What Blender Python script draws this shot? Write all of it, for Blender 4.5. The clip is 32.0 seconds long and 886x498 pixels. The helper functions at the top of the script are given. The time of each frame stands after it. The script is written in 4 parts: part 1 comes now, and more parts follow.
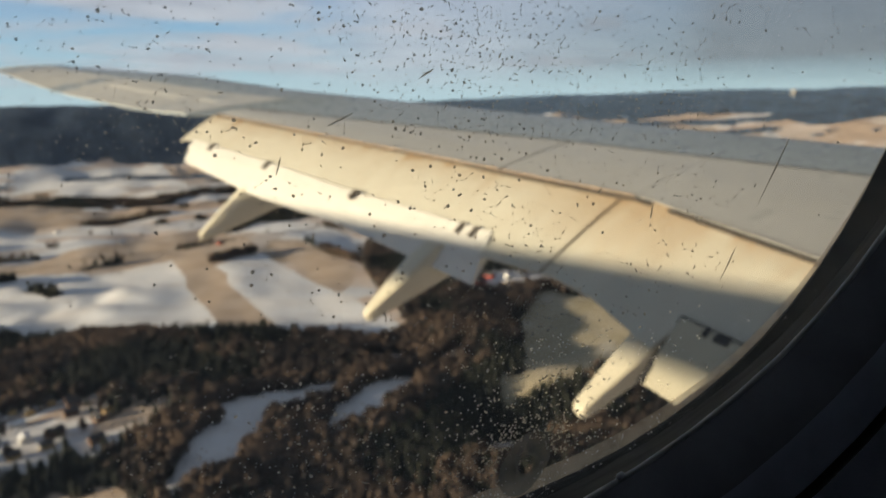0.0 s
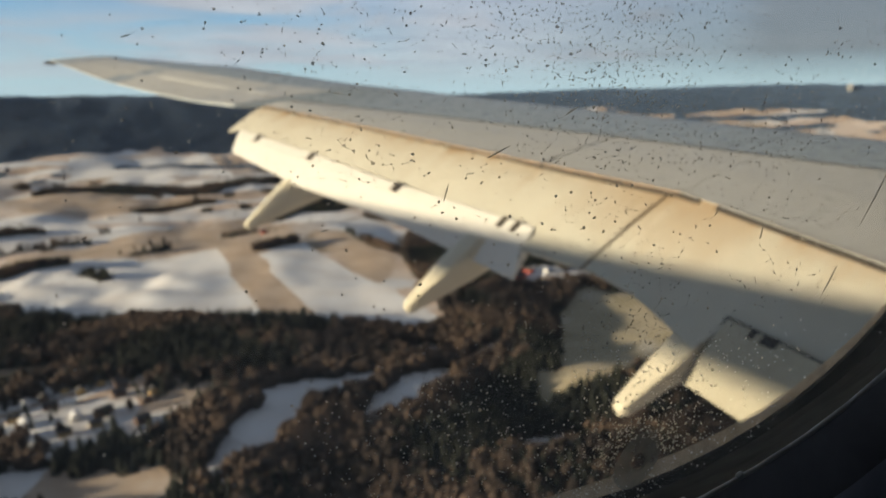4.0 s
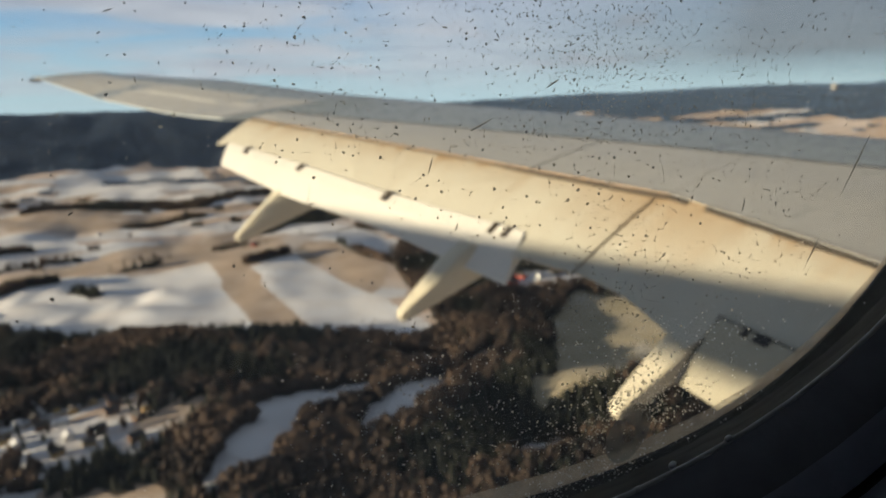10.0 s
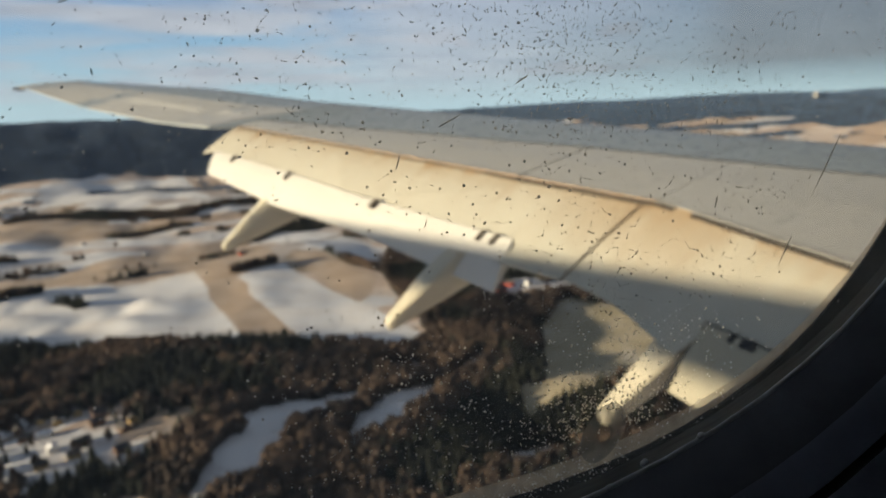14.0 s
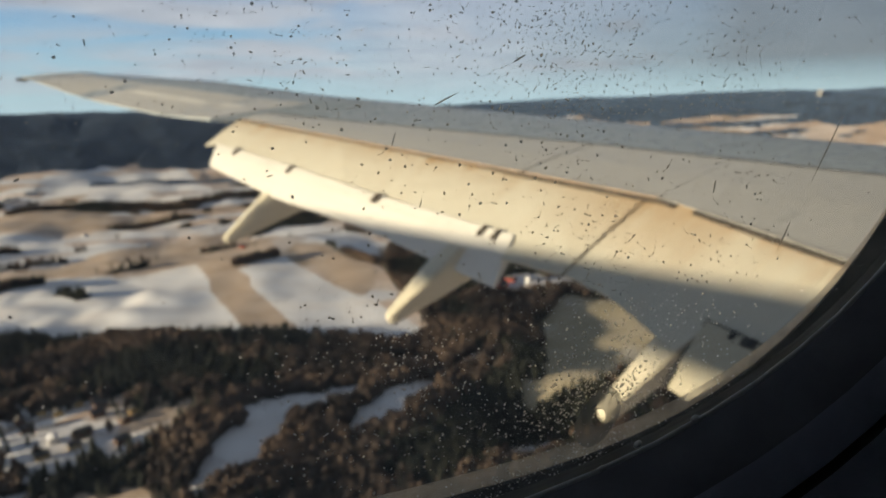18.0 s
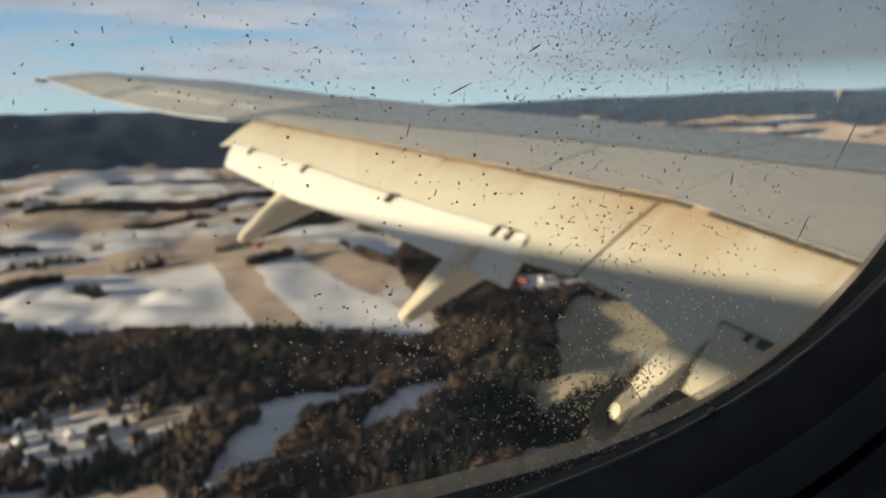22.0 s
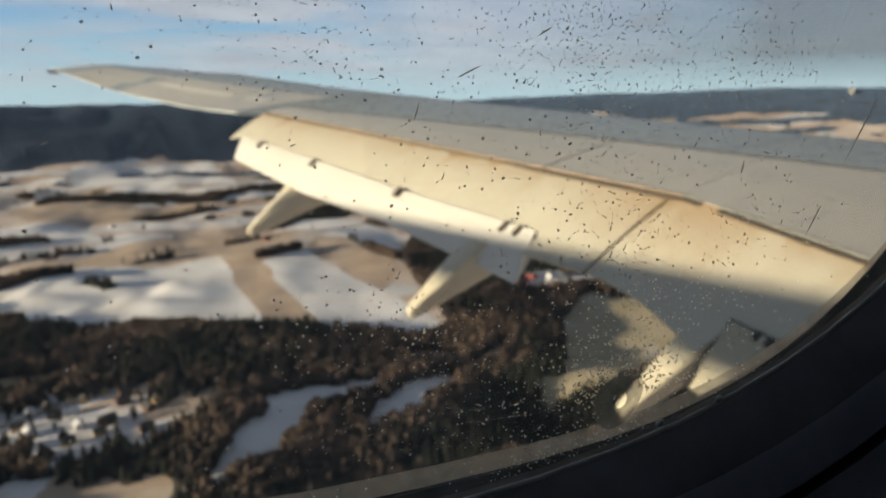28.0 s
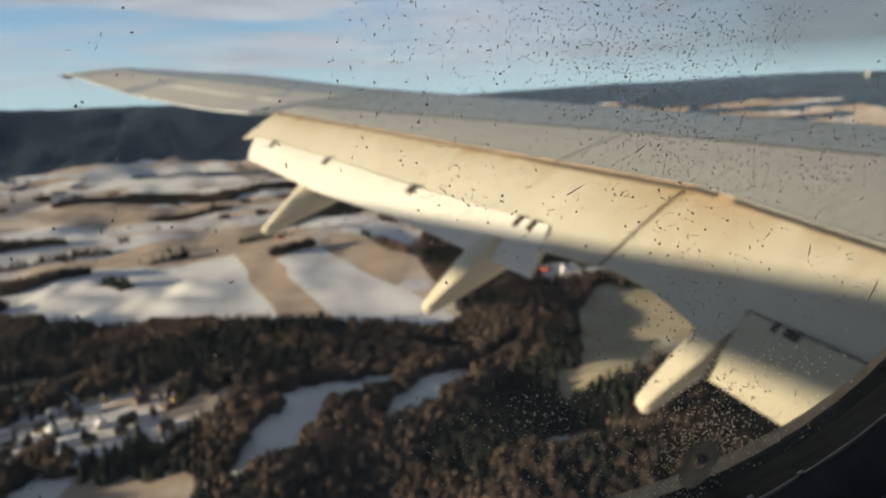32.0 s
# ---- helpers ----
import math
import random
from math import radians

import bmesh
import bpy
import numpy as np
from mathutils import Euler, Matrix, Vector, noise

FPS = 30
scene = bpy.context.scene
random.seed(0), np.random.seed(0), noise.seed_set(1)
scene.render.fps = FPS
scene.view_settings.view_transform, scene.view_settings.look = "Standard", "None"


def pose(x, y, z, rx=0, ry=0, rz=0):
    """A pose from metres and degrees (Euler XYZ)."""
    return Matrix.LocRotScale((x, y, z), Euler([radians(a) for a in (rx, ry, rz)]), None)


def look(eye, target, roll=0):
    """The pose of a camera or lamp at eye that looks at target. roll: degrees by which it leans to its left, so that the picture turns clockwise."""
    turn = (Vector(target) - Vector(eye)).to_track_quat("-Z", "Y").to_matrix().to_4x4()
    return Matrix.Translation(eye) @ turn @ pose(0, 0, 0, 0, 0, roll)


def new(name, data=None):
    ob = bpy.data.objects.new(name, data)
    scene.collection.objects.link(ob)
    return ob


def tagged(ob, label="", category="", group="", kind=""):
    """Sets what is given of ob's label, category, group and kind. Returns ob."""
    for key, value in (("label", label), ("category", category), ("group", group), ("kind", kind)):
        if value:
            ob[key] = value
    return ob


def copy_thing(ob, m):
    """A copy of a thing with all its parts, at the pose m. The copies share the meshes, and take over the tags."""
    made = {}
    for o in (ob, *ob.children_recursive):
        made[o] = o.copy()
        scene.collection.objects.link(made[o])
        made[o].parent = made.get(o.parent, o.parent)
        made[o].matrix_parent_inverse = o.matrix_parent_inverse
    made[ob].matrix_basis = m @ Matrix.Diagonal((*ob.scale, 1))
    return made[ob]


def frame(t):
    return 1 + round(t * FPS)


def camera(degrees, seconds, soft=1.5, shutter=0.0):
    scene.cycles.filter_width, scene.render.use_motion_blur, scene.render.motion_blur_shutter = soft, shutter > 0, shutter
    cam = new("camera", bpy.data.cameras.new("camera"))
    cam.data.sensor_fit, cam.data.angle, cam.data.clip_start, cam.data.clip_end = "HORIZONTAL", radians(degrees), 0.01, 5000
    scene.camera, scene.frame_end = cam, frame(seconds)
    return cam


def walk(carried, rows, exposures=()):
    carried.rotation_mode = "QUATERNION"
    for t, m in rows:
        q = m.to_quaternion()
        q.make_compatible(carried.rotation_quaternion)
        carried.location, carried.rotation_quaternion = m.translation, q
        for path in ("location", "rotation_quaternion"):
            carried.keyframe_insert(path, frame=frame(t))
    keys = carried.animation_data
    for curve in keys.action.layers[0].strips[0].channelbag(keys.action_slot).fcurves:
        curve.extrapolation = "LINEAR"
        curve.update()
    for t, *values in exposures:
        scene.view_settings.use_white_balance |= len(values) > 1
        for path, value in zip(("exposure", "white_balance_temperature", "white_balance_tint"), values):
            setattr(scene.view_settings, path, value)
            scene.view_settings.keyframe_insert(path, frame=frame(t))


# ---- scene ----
cam = camera(68.0, 32.0, soft=1.7)
# the telephone has focused on the dirty pane, so the wing and the land are soft
cam.data.dof.use_dof, cam.data.dof.focus_distance, cam.data.dof.aperture_fstop = True, 0.085, 37.0
# seconds, place, tilt, lean, turn of a telephone held by hand close to the cabin window
PATH = [
    (0, 0.0115, 0.0055, 280.0033, 77.43, 0.93, -24.46),
    (0.5, 0.0116, 0.0055, 280.0031, 77.97, 0.66, -24.07),
    (1, 0.0115, 0.0055, 280.0030, 77.58, 0.77, -23.91),
    (1.5, 0.0113, 0.0055, 280.0036, 77.29, 0.52, -23.64),
    (2, 0.0110, 0.0055, 280.0040, 77.09, -0.05, -23.70),
    (2.5, 0.0072, 0.0047, 280.0052, 77.48, 0.67, -22.51),
    (4.5, -0.0078, 0.0014, 280.0098, 76.81, 0.21, -20.07),
    (5, -0.0110, 0.0005, 280.0109, 77.96, 0.24, -19.27),
    (5.5, -0.0091, 0.0005, 280.0094, 78.11, 0.86, -20.30),
    (6, -0.0074, 0.0006, 280.0080, 77.74, 1.24, -20.84),
    (6.5, -0.0061, 0.0006, 280.0072, 77.47, 1.49, -22.33),
    (7, -0.0047, 0.0006, 280.0065, 77.13, 1.65, -22.47),
    (7.5, -0.0049, 0.0006, 280.0063, 77.18, 1.95, -22.39),
    (8, -0.0053, 0.0006, 280.0063, 77.56, 1.75, -22.20),
    (8.5, -0.0043, 0.0006, 280.0056, 77.83, 1.79, -22.02),
    (9, -0.0033, 0.0007, 280.0049, 77.72, 2.10, -21.99),
    (9.5, -0.0036, 0.0006, 280.0046, 77.54, 2.09, -21.95),
    (10, -0.0039, 0.0006, 280.0044, 77.54, 1.81, -21.86),
    (10.5, -0.0037, 0.0006, 280.0047, 77.67, 2.00, -21.82),
    (11, -0.0035, 0.0005, 280.0051, 77.77, 1.93, -21.71),
    (11.5, -0.0032, 0.0005, 280.0050, 78.06, 1.76, -21.59),
    (12, -0.0029, 0.0005, 280.0048, 78.23, 1.85, -21.63),
    (12.5, -0.0022, 0.0004, 280.0039, 78.30, 1.83, -22.11),
    (13, -0.0016, 0.0004, 280.0031, 78.38, 1.69, -22.92),
    (13.5, -0.0016, 0.0004, 280.0030, 78.44, 1.74, -22.88),
    (14, -0.0015, 0.0003, 280.0028, 78.19, 1.89, -22.93),
    (14.5, -0.0014, 0.0003, 280.0030, 77.82, 1.54, -22.85),
    (16.5, -0.0010, 0.0001, 280.0008, 77.73, 1.62, -22.69),
    (17, -0.0013, 0.0000, 280.0008, 77.76, 1.50, -22.70),
    (17.5, -0.0010, 0.0000, 280.0008, 77.74, 1.38, -22.72),
    (18, -0.0008, 0.0000, 280.0008, 77.77, 1.36, -22.68),
    (18.5, -0.0006, 0.0000, 280.0007, 77.96, 1.42, -22.63),
    (19, -0.0004, 0.0000, 280.0006, 77.95, 1.36, -22.42),
    (19.5, -0.0003, 0.0000, 280.0005, 77.77, 1.49, -22.38),
    (20, -0.0001, 0.0000, 280.0004, 77.43, 1.56, -22.35),
    (20.5, -0.0001, 0.0000, 280.0001, 77.32, 1.19, -22.21),
    (21, -0.0001, 0.0000, 279.9998, 77.38, 1.38, -22.00),
    (21.5, -0.0006, 0.0000, 279.9997, 77.58, 1.29, -21.70),
    (22, -0.0010, 0.0000, 279.9995, 77.82, 1.38, -21.50),
    (22.5, -0.0012, 0.0000, 279.9995, 77.88, 1.18, -21.33),
    (23, -0.0014, 0.0000, 279.9996, 77.60, 1.19, -21.29),
    (23.5, -0.0015, 0.0000, 279.9996, 77.75, 1.12, -21.19),
    (24, -0.0015, 0.0000, 279.9994, 77.97, 1.22, -21.02),
    (24.5, -0.0014, 0.0000, 279.9992, 78.13, 1.15, -20.82),
    (25, -0.0013, 0.0000, 279.9989, 78.02, 1.26, -20.81),
    (25.5, -0.0014, 0.0000, 279.9991, 77.71, 1.04, -20.88),
    (27.5, -0.0010, 0.0000, 279.9984, 77.56, 0.99, -20.69),
    (28, -0.0009, 0.0000, 279.9981, 77.39, 0.93, -20.69),
    (28.5, -0.0023, -0.0003, 279.9994, 77.30, 0.84, -20.70),
    (29, -0.0038, -0.0007, 280.0007, 77.66, 0.84, -20.63),
    (29.5, -0.0053, -0.0010, 280.0029, 78.10, 0.53, -20.38),
    (30, -0.0067, -0.0013, 280.0050, 78.60, 0.86, -20.42),
    (30.5, -0.0090, -0.0016, 280.0057, 78.55, 1.05, -20.71),
    (31, -0.0113, -0.0020, 280.0064, 78.39, 1.36, -19.55),
    (31.5, -0.0136, -0.0023, 280.0108, 77.88, 1.57, -19.52),
    (32, -0.0158, -0.0026, 280.0149, 76.93, 2.31, -19.84),
]
walk(cam, [(t, pose(x, y, z, rx, ry, rz)) for t, x, y, z, rx, ry, rz in PATH])

# ---- light ----
EYE = 280.0                      # height of the window above the valley floor
SUN_UP, SUN_SIDE = 10.0, 2.5      # low winter sun, almost straight behind the aircraft
scene.view_settings.exposure = 0.68
sun_way = Vector((-math.cos(radians(SUN_UP)) * math.cos(radians(SUN_SIDE)),
                  math.cos(radians(SUN_UP)) * math.sin(radians(SUN_SIDE)), math.sin(radians(SUN_UP))))
sun = new("sun", bpy.data.lights.new("sun", "SUN"))
sun.data.energy, sun.data.angle, sun.data.color = 5.0, radians(0.55), (1.0, 0.84, 0.59)
sun.matrix_world = look(sun_way * 50 + Vector((0, 0, EYE)), (0, 0, EYE))


class Nodes:
    """Short hand for node trees."""

    def __init__(self, tree):
        self.tree = tree

    def __call__(self, kind, inputs=None, operation=""):
        node = self.tree.nodes.new(kind)
        if operation:
            node.operation = operation
        for k, v in (inputs or {}).items():
            if isinstance(v, bpy.types.NodeSocket):
                self.tree.links.new(v, node.inputs[k])
            else:
                node.inputs[k].default_value = v
        return node

    def math(self, op, a, b=0.0, c=0.0):
        return self("ShaderNodeMath", {0: a, 1: b, 2: c}, operation=op).outputs[0]

    def ramp(self, fac, stops, interp="LINEAR"):
        node = self("ShaderNodeValToRGB", {0: fac})
        node.color_ramp.interpolation = interp
        els = node.color_ramp.elements
        while len(els) < len(stops):
            els.new(0.5)
        for el, (pos, col) in zip(els, stops):
            el.position = pos
            el.color = (*col, 1) if isinstance(col, tuple) else (col, col, col, 1)
        return node.outputs[0]

    def mix(self, fac, a, b, blend="MIX"):
        node = self("ShaderNodeMix")
        node.data_type, node.blend_type = "RGBA", blend
        for k, v in ((0, fac), (6, a), (7, b)):
            if isinstance(v, bpy.types.NodeSocket):
                self.tree.links.new(v, node.inputs[k])
            else:
                node.inputs[k].default_value = (*v, 1) if isinstance(v, tuple) else v
        return node.outputs[2]

    def noise(self, vec, scale, detail=3.0, rough=0.55, distort=0.0):
        return self("ShaderNodeTexNoise", {"Vector": vec, "Scale": scale, "Detail": detail, "Roughness": rough,
                                           "Distortion": distort}).outputs[0]


world = bpy.data.worlds.new("winter_sky")
scene.world = world
world.use_nodes = True
world.node_tree.nodes.clear()
w = Nodes(world.node_tree)
sky = w("ShaderNodeTexSky")
sky.sky_type, sky.sun_disc, sky.sun_elevation, sky.sun_rotation = "NISHITA", False, radians(SUN_UP), radians(270)
sky.altitude, sky.air_density, sky.dust_density, sky.ozone_density = 400, 1.0, 0.05, 4.0
place = w("ShaderNodeTexCoord").outputs["Generated"]
parts = w("ShaderNodeSeparateXYZ", {0: place})
height = w.math("MAXIMUM", parts.outputs[2], 0.0)
over = w.math("ADD", height, 0.10)
flat = w("ShaderNodeCombineXYZ", {0: w.math("DIVIDE", parts.outputs[0], over), 1: w.math("DIVIDE", parts.outputs[1], over), 2: 0.0}).outputs[0]
streak = w("ShaderNodeMapping", {"Vector": flat, "Rotation": (0, 0, radians(24)), "Scale": (0.5, 0.8, 1.0), "Location": (0.7, 0.35, 0)}).outputs[0]
cloud = w.noise(streak, 1.15, 9.0, 0.6, 0.5)
cover = w.ramp(cloud, [(0.38, 0.0), (0.57, 1.0)])
low = w.ramp(height, [(0.005, 0.0), (0.055, 1.0)])
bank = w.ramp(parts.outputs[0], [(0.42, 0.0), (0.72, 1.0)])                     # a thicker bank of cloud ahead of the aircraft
lid = w.ramp(height, [(0.18, 0.0), (0.42, 1.0)])                                 # unseen grey lid of cloud, added overhead to dim the fill light
veil = w.ramp(parts.outputs[0], [(0.10, 0.0), (0.34, 0.85)])                    # its thin edge trails aft
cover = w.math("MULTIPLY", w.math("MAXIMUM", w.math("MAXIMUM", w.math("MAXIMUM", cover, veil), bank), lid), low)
shade = w.ramp(w.noise(streak, 2.6, 8.0, 0.6, 0.4), [(0.3, (0.275, 0.30, 0.355)), (0.70, (0.425, 0.447, 0.495))])
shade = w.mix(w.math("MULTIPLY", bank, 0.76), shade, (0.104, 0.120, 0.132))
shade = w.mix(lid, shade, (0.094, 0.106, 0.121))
air = w.mix(1.0, sky.outputs[0], (0.105, 0.108, 0.122), "MULTIPLY")
air = w.mix(w.ramp(height, [(0.0, 0.75), (0.16, 0.0)]), air, (0.335, 0.50, 0.62))   # pale winter air over the horizon
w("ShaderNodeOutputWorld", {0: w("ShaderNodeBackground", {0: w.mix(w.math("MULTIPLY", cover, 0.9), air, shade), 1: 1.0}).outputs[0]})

# ---- materials ----


def material(name, rough=0.6, metal=0.0):
    m = bpy.data.materials.new(name)
    m.use_nodes = True
    n = Nodes(m.node_tree)
    shader = m.node_tree.nodes["Principled BSDF"]
    shader.inputs["Roughness"].default_value = rough
    shader.inputs["Metallic"].default_value = metal
    return m, n, shader


def put(n, shader, key, socket):
    n.tree.links.new(socket, shader.inputs[key])


def spot(n):
    return n("ShaderNodeTexCoord").outputs["Object"]


def bump(n, shader, height, strength, distance):
    put(n, shader, "Normal", n("ShaderNodeBump", {"Height": height, "Strength": strength, "Distance": distance}).outputs[0])


def painted(name, colour, dark, rough=0.42, streaks=0.5):
    """Aircraft paint with streaks of grime along the airflow and small chips."""
    m, n, s = material(name, rough)
    at = spot(n)
    along = n("ShaderNodeMapping", {"Vector": at, "Scale": (0.6, 6.0, 3.0)}).outputs[0]
    grime = n.ramp(n.noise(along, 2.2, 6.0, 0.65), [(0.42, 0.0), (0.78, streaks)])
    blotch = n.ramp(n.noise(at, 1.3, 5.0, 0.6), [(0.35, 0.0), (0.75, 0.35)])
    col = n.mix(grime, colour, dark)
    col = n.mix(blotch, col, tuple(c * 0.82 for c in colour))
    put(n, s, "Base Color", col)
    put(n, s, "Roughness", n.ramp(n.noise(at, 7.0, 4.0), [(0.3, rough - 0.08), (0.8, rough + 0.2)]))
    bump(n, s, n.noise(at, 14.0, 3.0), 0.04, 0.01)
    return m


WING_GREY = painted("grey_wing_paint", (0.335, 0.385, 0.420), (0.24, 0.265, 0.28), 0.28, 0.45)
PANEL_GREY = painted("pale_grey_panel_paint", (0.56, 0.555, 0.525), (0.41, 0.395, 0.365), 0.33, 0.45)
FLAP_WHITE = painted("white_flap_paint", (0.585, 0.565, 0.475), (0.42, 0.36, 0.27), 0.42, 0.35)
AFT_WHITE = painted("clean_white_paint", (0.71, 0.70, 0.655), (0.53, 0.51, 0.44), 0.4, 0.25)
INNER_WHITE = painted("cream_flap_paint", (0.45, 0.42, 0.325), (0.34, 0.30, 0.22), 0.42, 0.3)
FAIRING_CREAM = painted("cream_fairing_paint", (0.62, 0.575, 0.45), (0.45, 0.40, 0.30), 0.4, 0.25)
SKIN_GREY = painted("fuselage_paint", (0.33, 0.345, 0.37), (0.24, 0.25, 0.26), 0.35, 0.2)


def stained(m):
    """Adds the brown run of oil and soot behind the hinge line, by the mesh's own attribute."""
    n = Nodes(m.node_tree)
    shader = m.node_tree.nodes["Principled BSDF"]
    before = shader.inputs["Base Color"].links[0].from_socket
    run = n("ShaderNodeAttribute")
    run.attribute_name = "from_hinge"
    at = n("ShaderNodeMapping", {"Vector": spot(n), "Scale": (0.8, 2.6, 0.8)}).outputs[0]
    wander = n.math("ADD", run.outputs["Fac"], n.math("MULTIPLY", n.math("SUBTRACT", n.noise(at, 1.6, 6.0, 0.65), 0.5), 0.75))
    amount = n.ramp(wander, [(0.0, 0.85), (0.07, 0.42), (0.24, 0.12), (0.5, 0.0)])
    # most of the oil has leaked at the joint between the flap panels
    off = n.math("ABSOLUTE", n.math("SUBTRACT", n("ShaderNodeSeparateXYZ", {0: spot(n)}).outputs[1], 3.75))
    leak = n.math("MULTIPLY", n.ramp(off, [(0.0, 1.0), (0.55, 0.75), (1.0, 0.0)]), n.ramp(wander, [(0.0, 0.85), (0.18, 0.55), (0.62, 0.0)]))
    put(n, shader, "Base Color", n.mix(n.math("MAXIMUM", amount, leak), before, (0.33, 0.205, 0.09)))


stained(FLAP_WHITE)


def plain(name, colour, rough=0.7, metal=0.0, vary=0.25, scale=40.0):
    m, n, s = material(name, rough, metal)
    at = spot(n)
    put(n, s, "Base Color", n.mix(n.ramp(n.noise(at, scale, 5.0), [(0.3, 0.0), (0.75, 1.0)]), colour,
                                  tuple(max(0.0, c * (1 - vary)) for c in colour)))
    bump(n, s, n.noise(at, scale * 5, 3.0), 0.08, 0.001)
    return m


def matt(m):
    """Takes the sheen off rubber and old sealant."""
    m.node_tree.nodes["Principled BSDF"].inputs["Specular IOR Level"].default_value = 0.08
    return m


RUBBER_AND_SHADE = plain("black_rubber_and_gap_shade", (0.025, 0.025, 0.027), 0.75)
BARE = plain("bare_metal", (0.42, 0.42, 0.43), 0.4, 0.8)
SOOT_AND_SHADE = plain("soot_and_gap_shade", (0.10, 0.08, 0.06), 0.8, 0.0, 0.5, 9.0)
RUST_LIT_EDGE = plain("rust_and_sunlit_edge", (0.60, 0.42, 0.27), 0.7, 0.0, 0.6, 5.0)
BROWN_SEAL = plain("brown_stained_seal", (0.20, 0.15, 0.10), 0.8, 0.0, 0.5, 9.0)
LINING = plain("grey_cabin_plastic", (0.74, 0.78, 0.92), 0.6, 0.0, 0.2, 120.0)
REVEAL = plain("black_window_reveal", (0.36, 0.37, 0.41), 0.6, 0.0, 0.3, 120.0)
GASKET = plain("dark_gasket", (0.095, 0.092, 0.080), 0.7, 0.0, 0.75, 120.0)
SEALANT = plain("dark_window_sealant", (0.013, 0.012, 0.010), 0.7, 0.0, 0.5, 160.0)
LIP = plain("pale_plastic_lip", (0.8, 0.8, 0.78), 0.3, 0.0, 0.2, 150.0)
matt(GASKET)
matt(SEALANT)
CABIN = plain("cabin_wall_plastic", (0.80, 0.80, 0.83), 0.9, 0.0, 0.3, 30.0)

# acrylic panes
GLASS = bpy.data.materials.new("acrylic_pane")
GLASS.use_nodes = True
gs = GLASS.node_tree.nodes["Principled BSDF"]
gs.inputs["Base Color"].default_value = (0.989, 0.987, 0.9675, 1)
gs.inputs["Roughness"].default_value = 0.0
gs.inputs["IOR"].default_value = 1.45
gs.inputs["Transmission Weight"].default_value = 1.0

# the inner pane carries a thin film of dirt that scatters a little daylight
HAZY = GLASS.copy()
HAZY.name = "dirty_acrylic_pane"
hn = Nodes(HAZY.node_tree)
film = hn.ramp(hn.noise(spot(hn), 18.0, 5.0, 0.6), [(0.3, 0.008), (0.75, 0.024)])
hn.tree.links.new(hn("ShaderNodeMixShader", {0: film, 1: HAZY.node_tree.nodes["Principled BSDF"].outputs[0],
                                             2: hn("ShaderNodeBsdfTranslucent", {0: (0.9, 0.9, 0.88, 1)}).outputs[0]}).outputs[0],
                  HAZY.node_tree.nodes["Material Output"].inputs[0])

# grime that has dried on the edge of a pane, thin enough to see through


def grime(name, colour, thin, thick, scale):
    m = bpy.data.materials.new(name)
    m.use_nodes = True
    n = Nodes(m.node_tree)
    m.node_tree.nodes.remove(m.node_tree.nodes["Principled BSDF"])
    at = spot(n)
    amount = n.ramp(n.noise(at, scale, 6.0, 0.65), [(0.3, thin), (0.75, thick)])
    dirt = n("ShaderNodeMixShader", {0: 0.88, 1: n("ShaderNodeBsdfDiffuse", {0: (*colour, 1)}).outputs[0], 2: n("ShaderNodeBsdfTranslucent", {0: (*colour, 1)}).outputs[0]}).outputs[0]
    n.tree.links.new(n("ShaderNodeMixShader", {0: amount, 1: n("ShaderNodeBsdfTransparent").outputs[0], 2: dirt}).outputs[0], m.node_tree.nodes["Material Output"].inputs[0])
    return m


EDGE_FILM = grime("tan_pane_edge", (0.80, 0.64, 0.46), 0.42, 0.80, 260.0)
RING_FILM = grime("brown_grime", (0.30, 0.27, 0.22), 0.50, 0.85, 500.0)

def grain_material(name, tone, share):
    """Grains that blur and dim the light behind them. share: how much goes straight on rather than scattering."""
    m = bpy.data.materials.new(name)
    m.use_nodes = True
    n = Nodes(m.node_tree)
    m.node_tree.nodes.remove(m.node_tree.nodes["Principled BSDF"])
    pale = n.ramp(n("ShaderNodeNewGeometry").outputs["Random Per Island"], [(0.0, (0.60, 0.56, 0.50)), (0.3, (0.92, 0.87, 0.78)), (1.0, (0.98, 0.94, 0.86))])
    spread = n("ShaderNodeMixShader", {0: 0.95, 1: n("ShaderNodeBsdfDiffuse", {0: pale}).outputs[0], 2: n("ShaderNodeBsdfTranslucent", {0: pale}).outputs[0]}).outputs[0]
    ahead = n("ShaderNodeBsdfRefraction", {"Color": (*tone, 1), "Roughness": 0.9, "IOR": 1.25}).outputs[0]
    n.tree.links.new(n("ShaderNodeMixShader", {0: share, 1: spread, 2: ahead}).outputs[0], m.node_tree.nodes["Material Output"].inputs[0])
    return m


SPECK = grain_material("dust_grain", (0.30, 0.28, 0.245), 0.55)
# paler copy of the dust grain: low specks are coloured as if lit
LIT_SPECK = grain_material("lit_dust_grain", (0.95, 0.93, 0.88), 0.85)


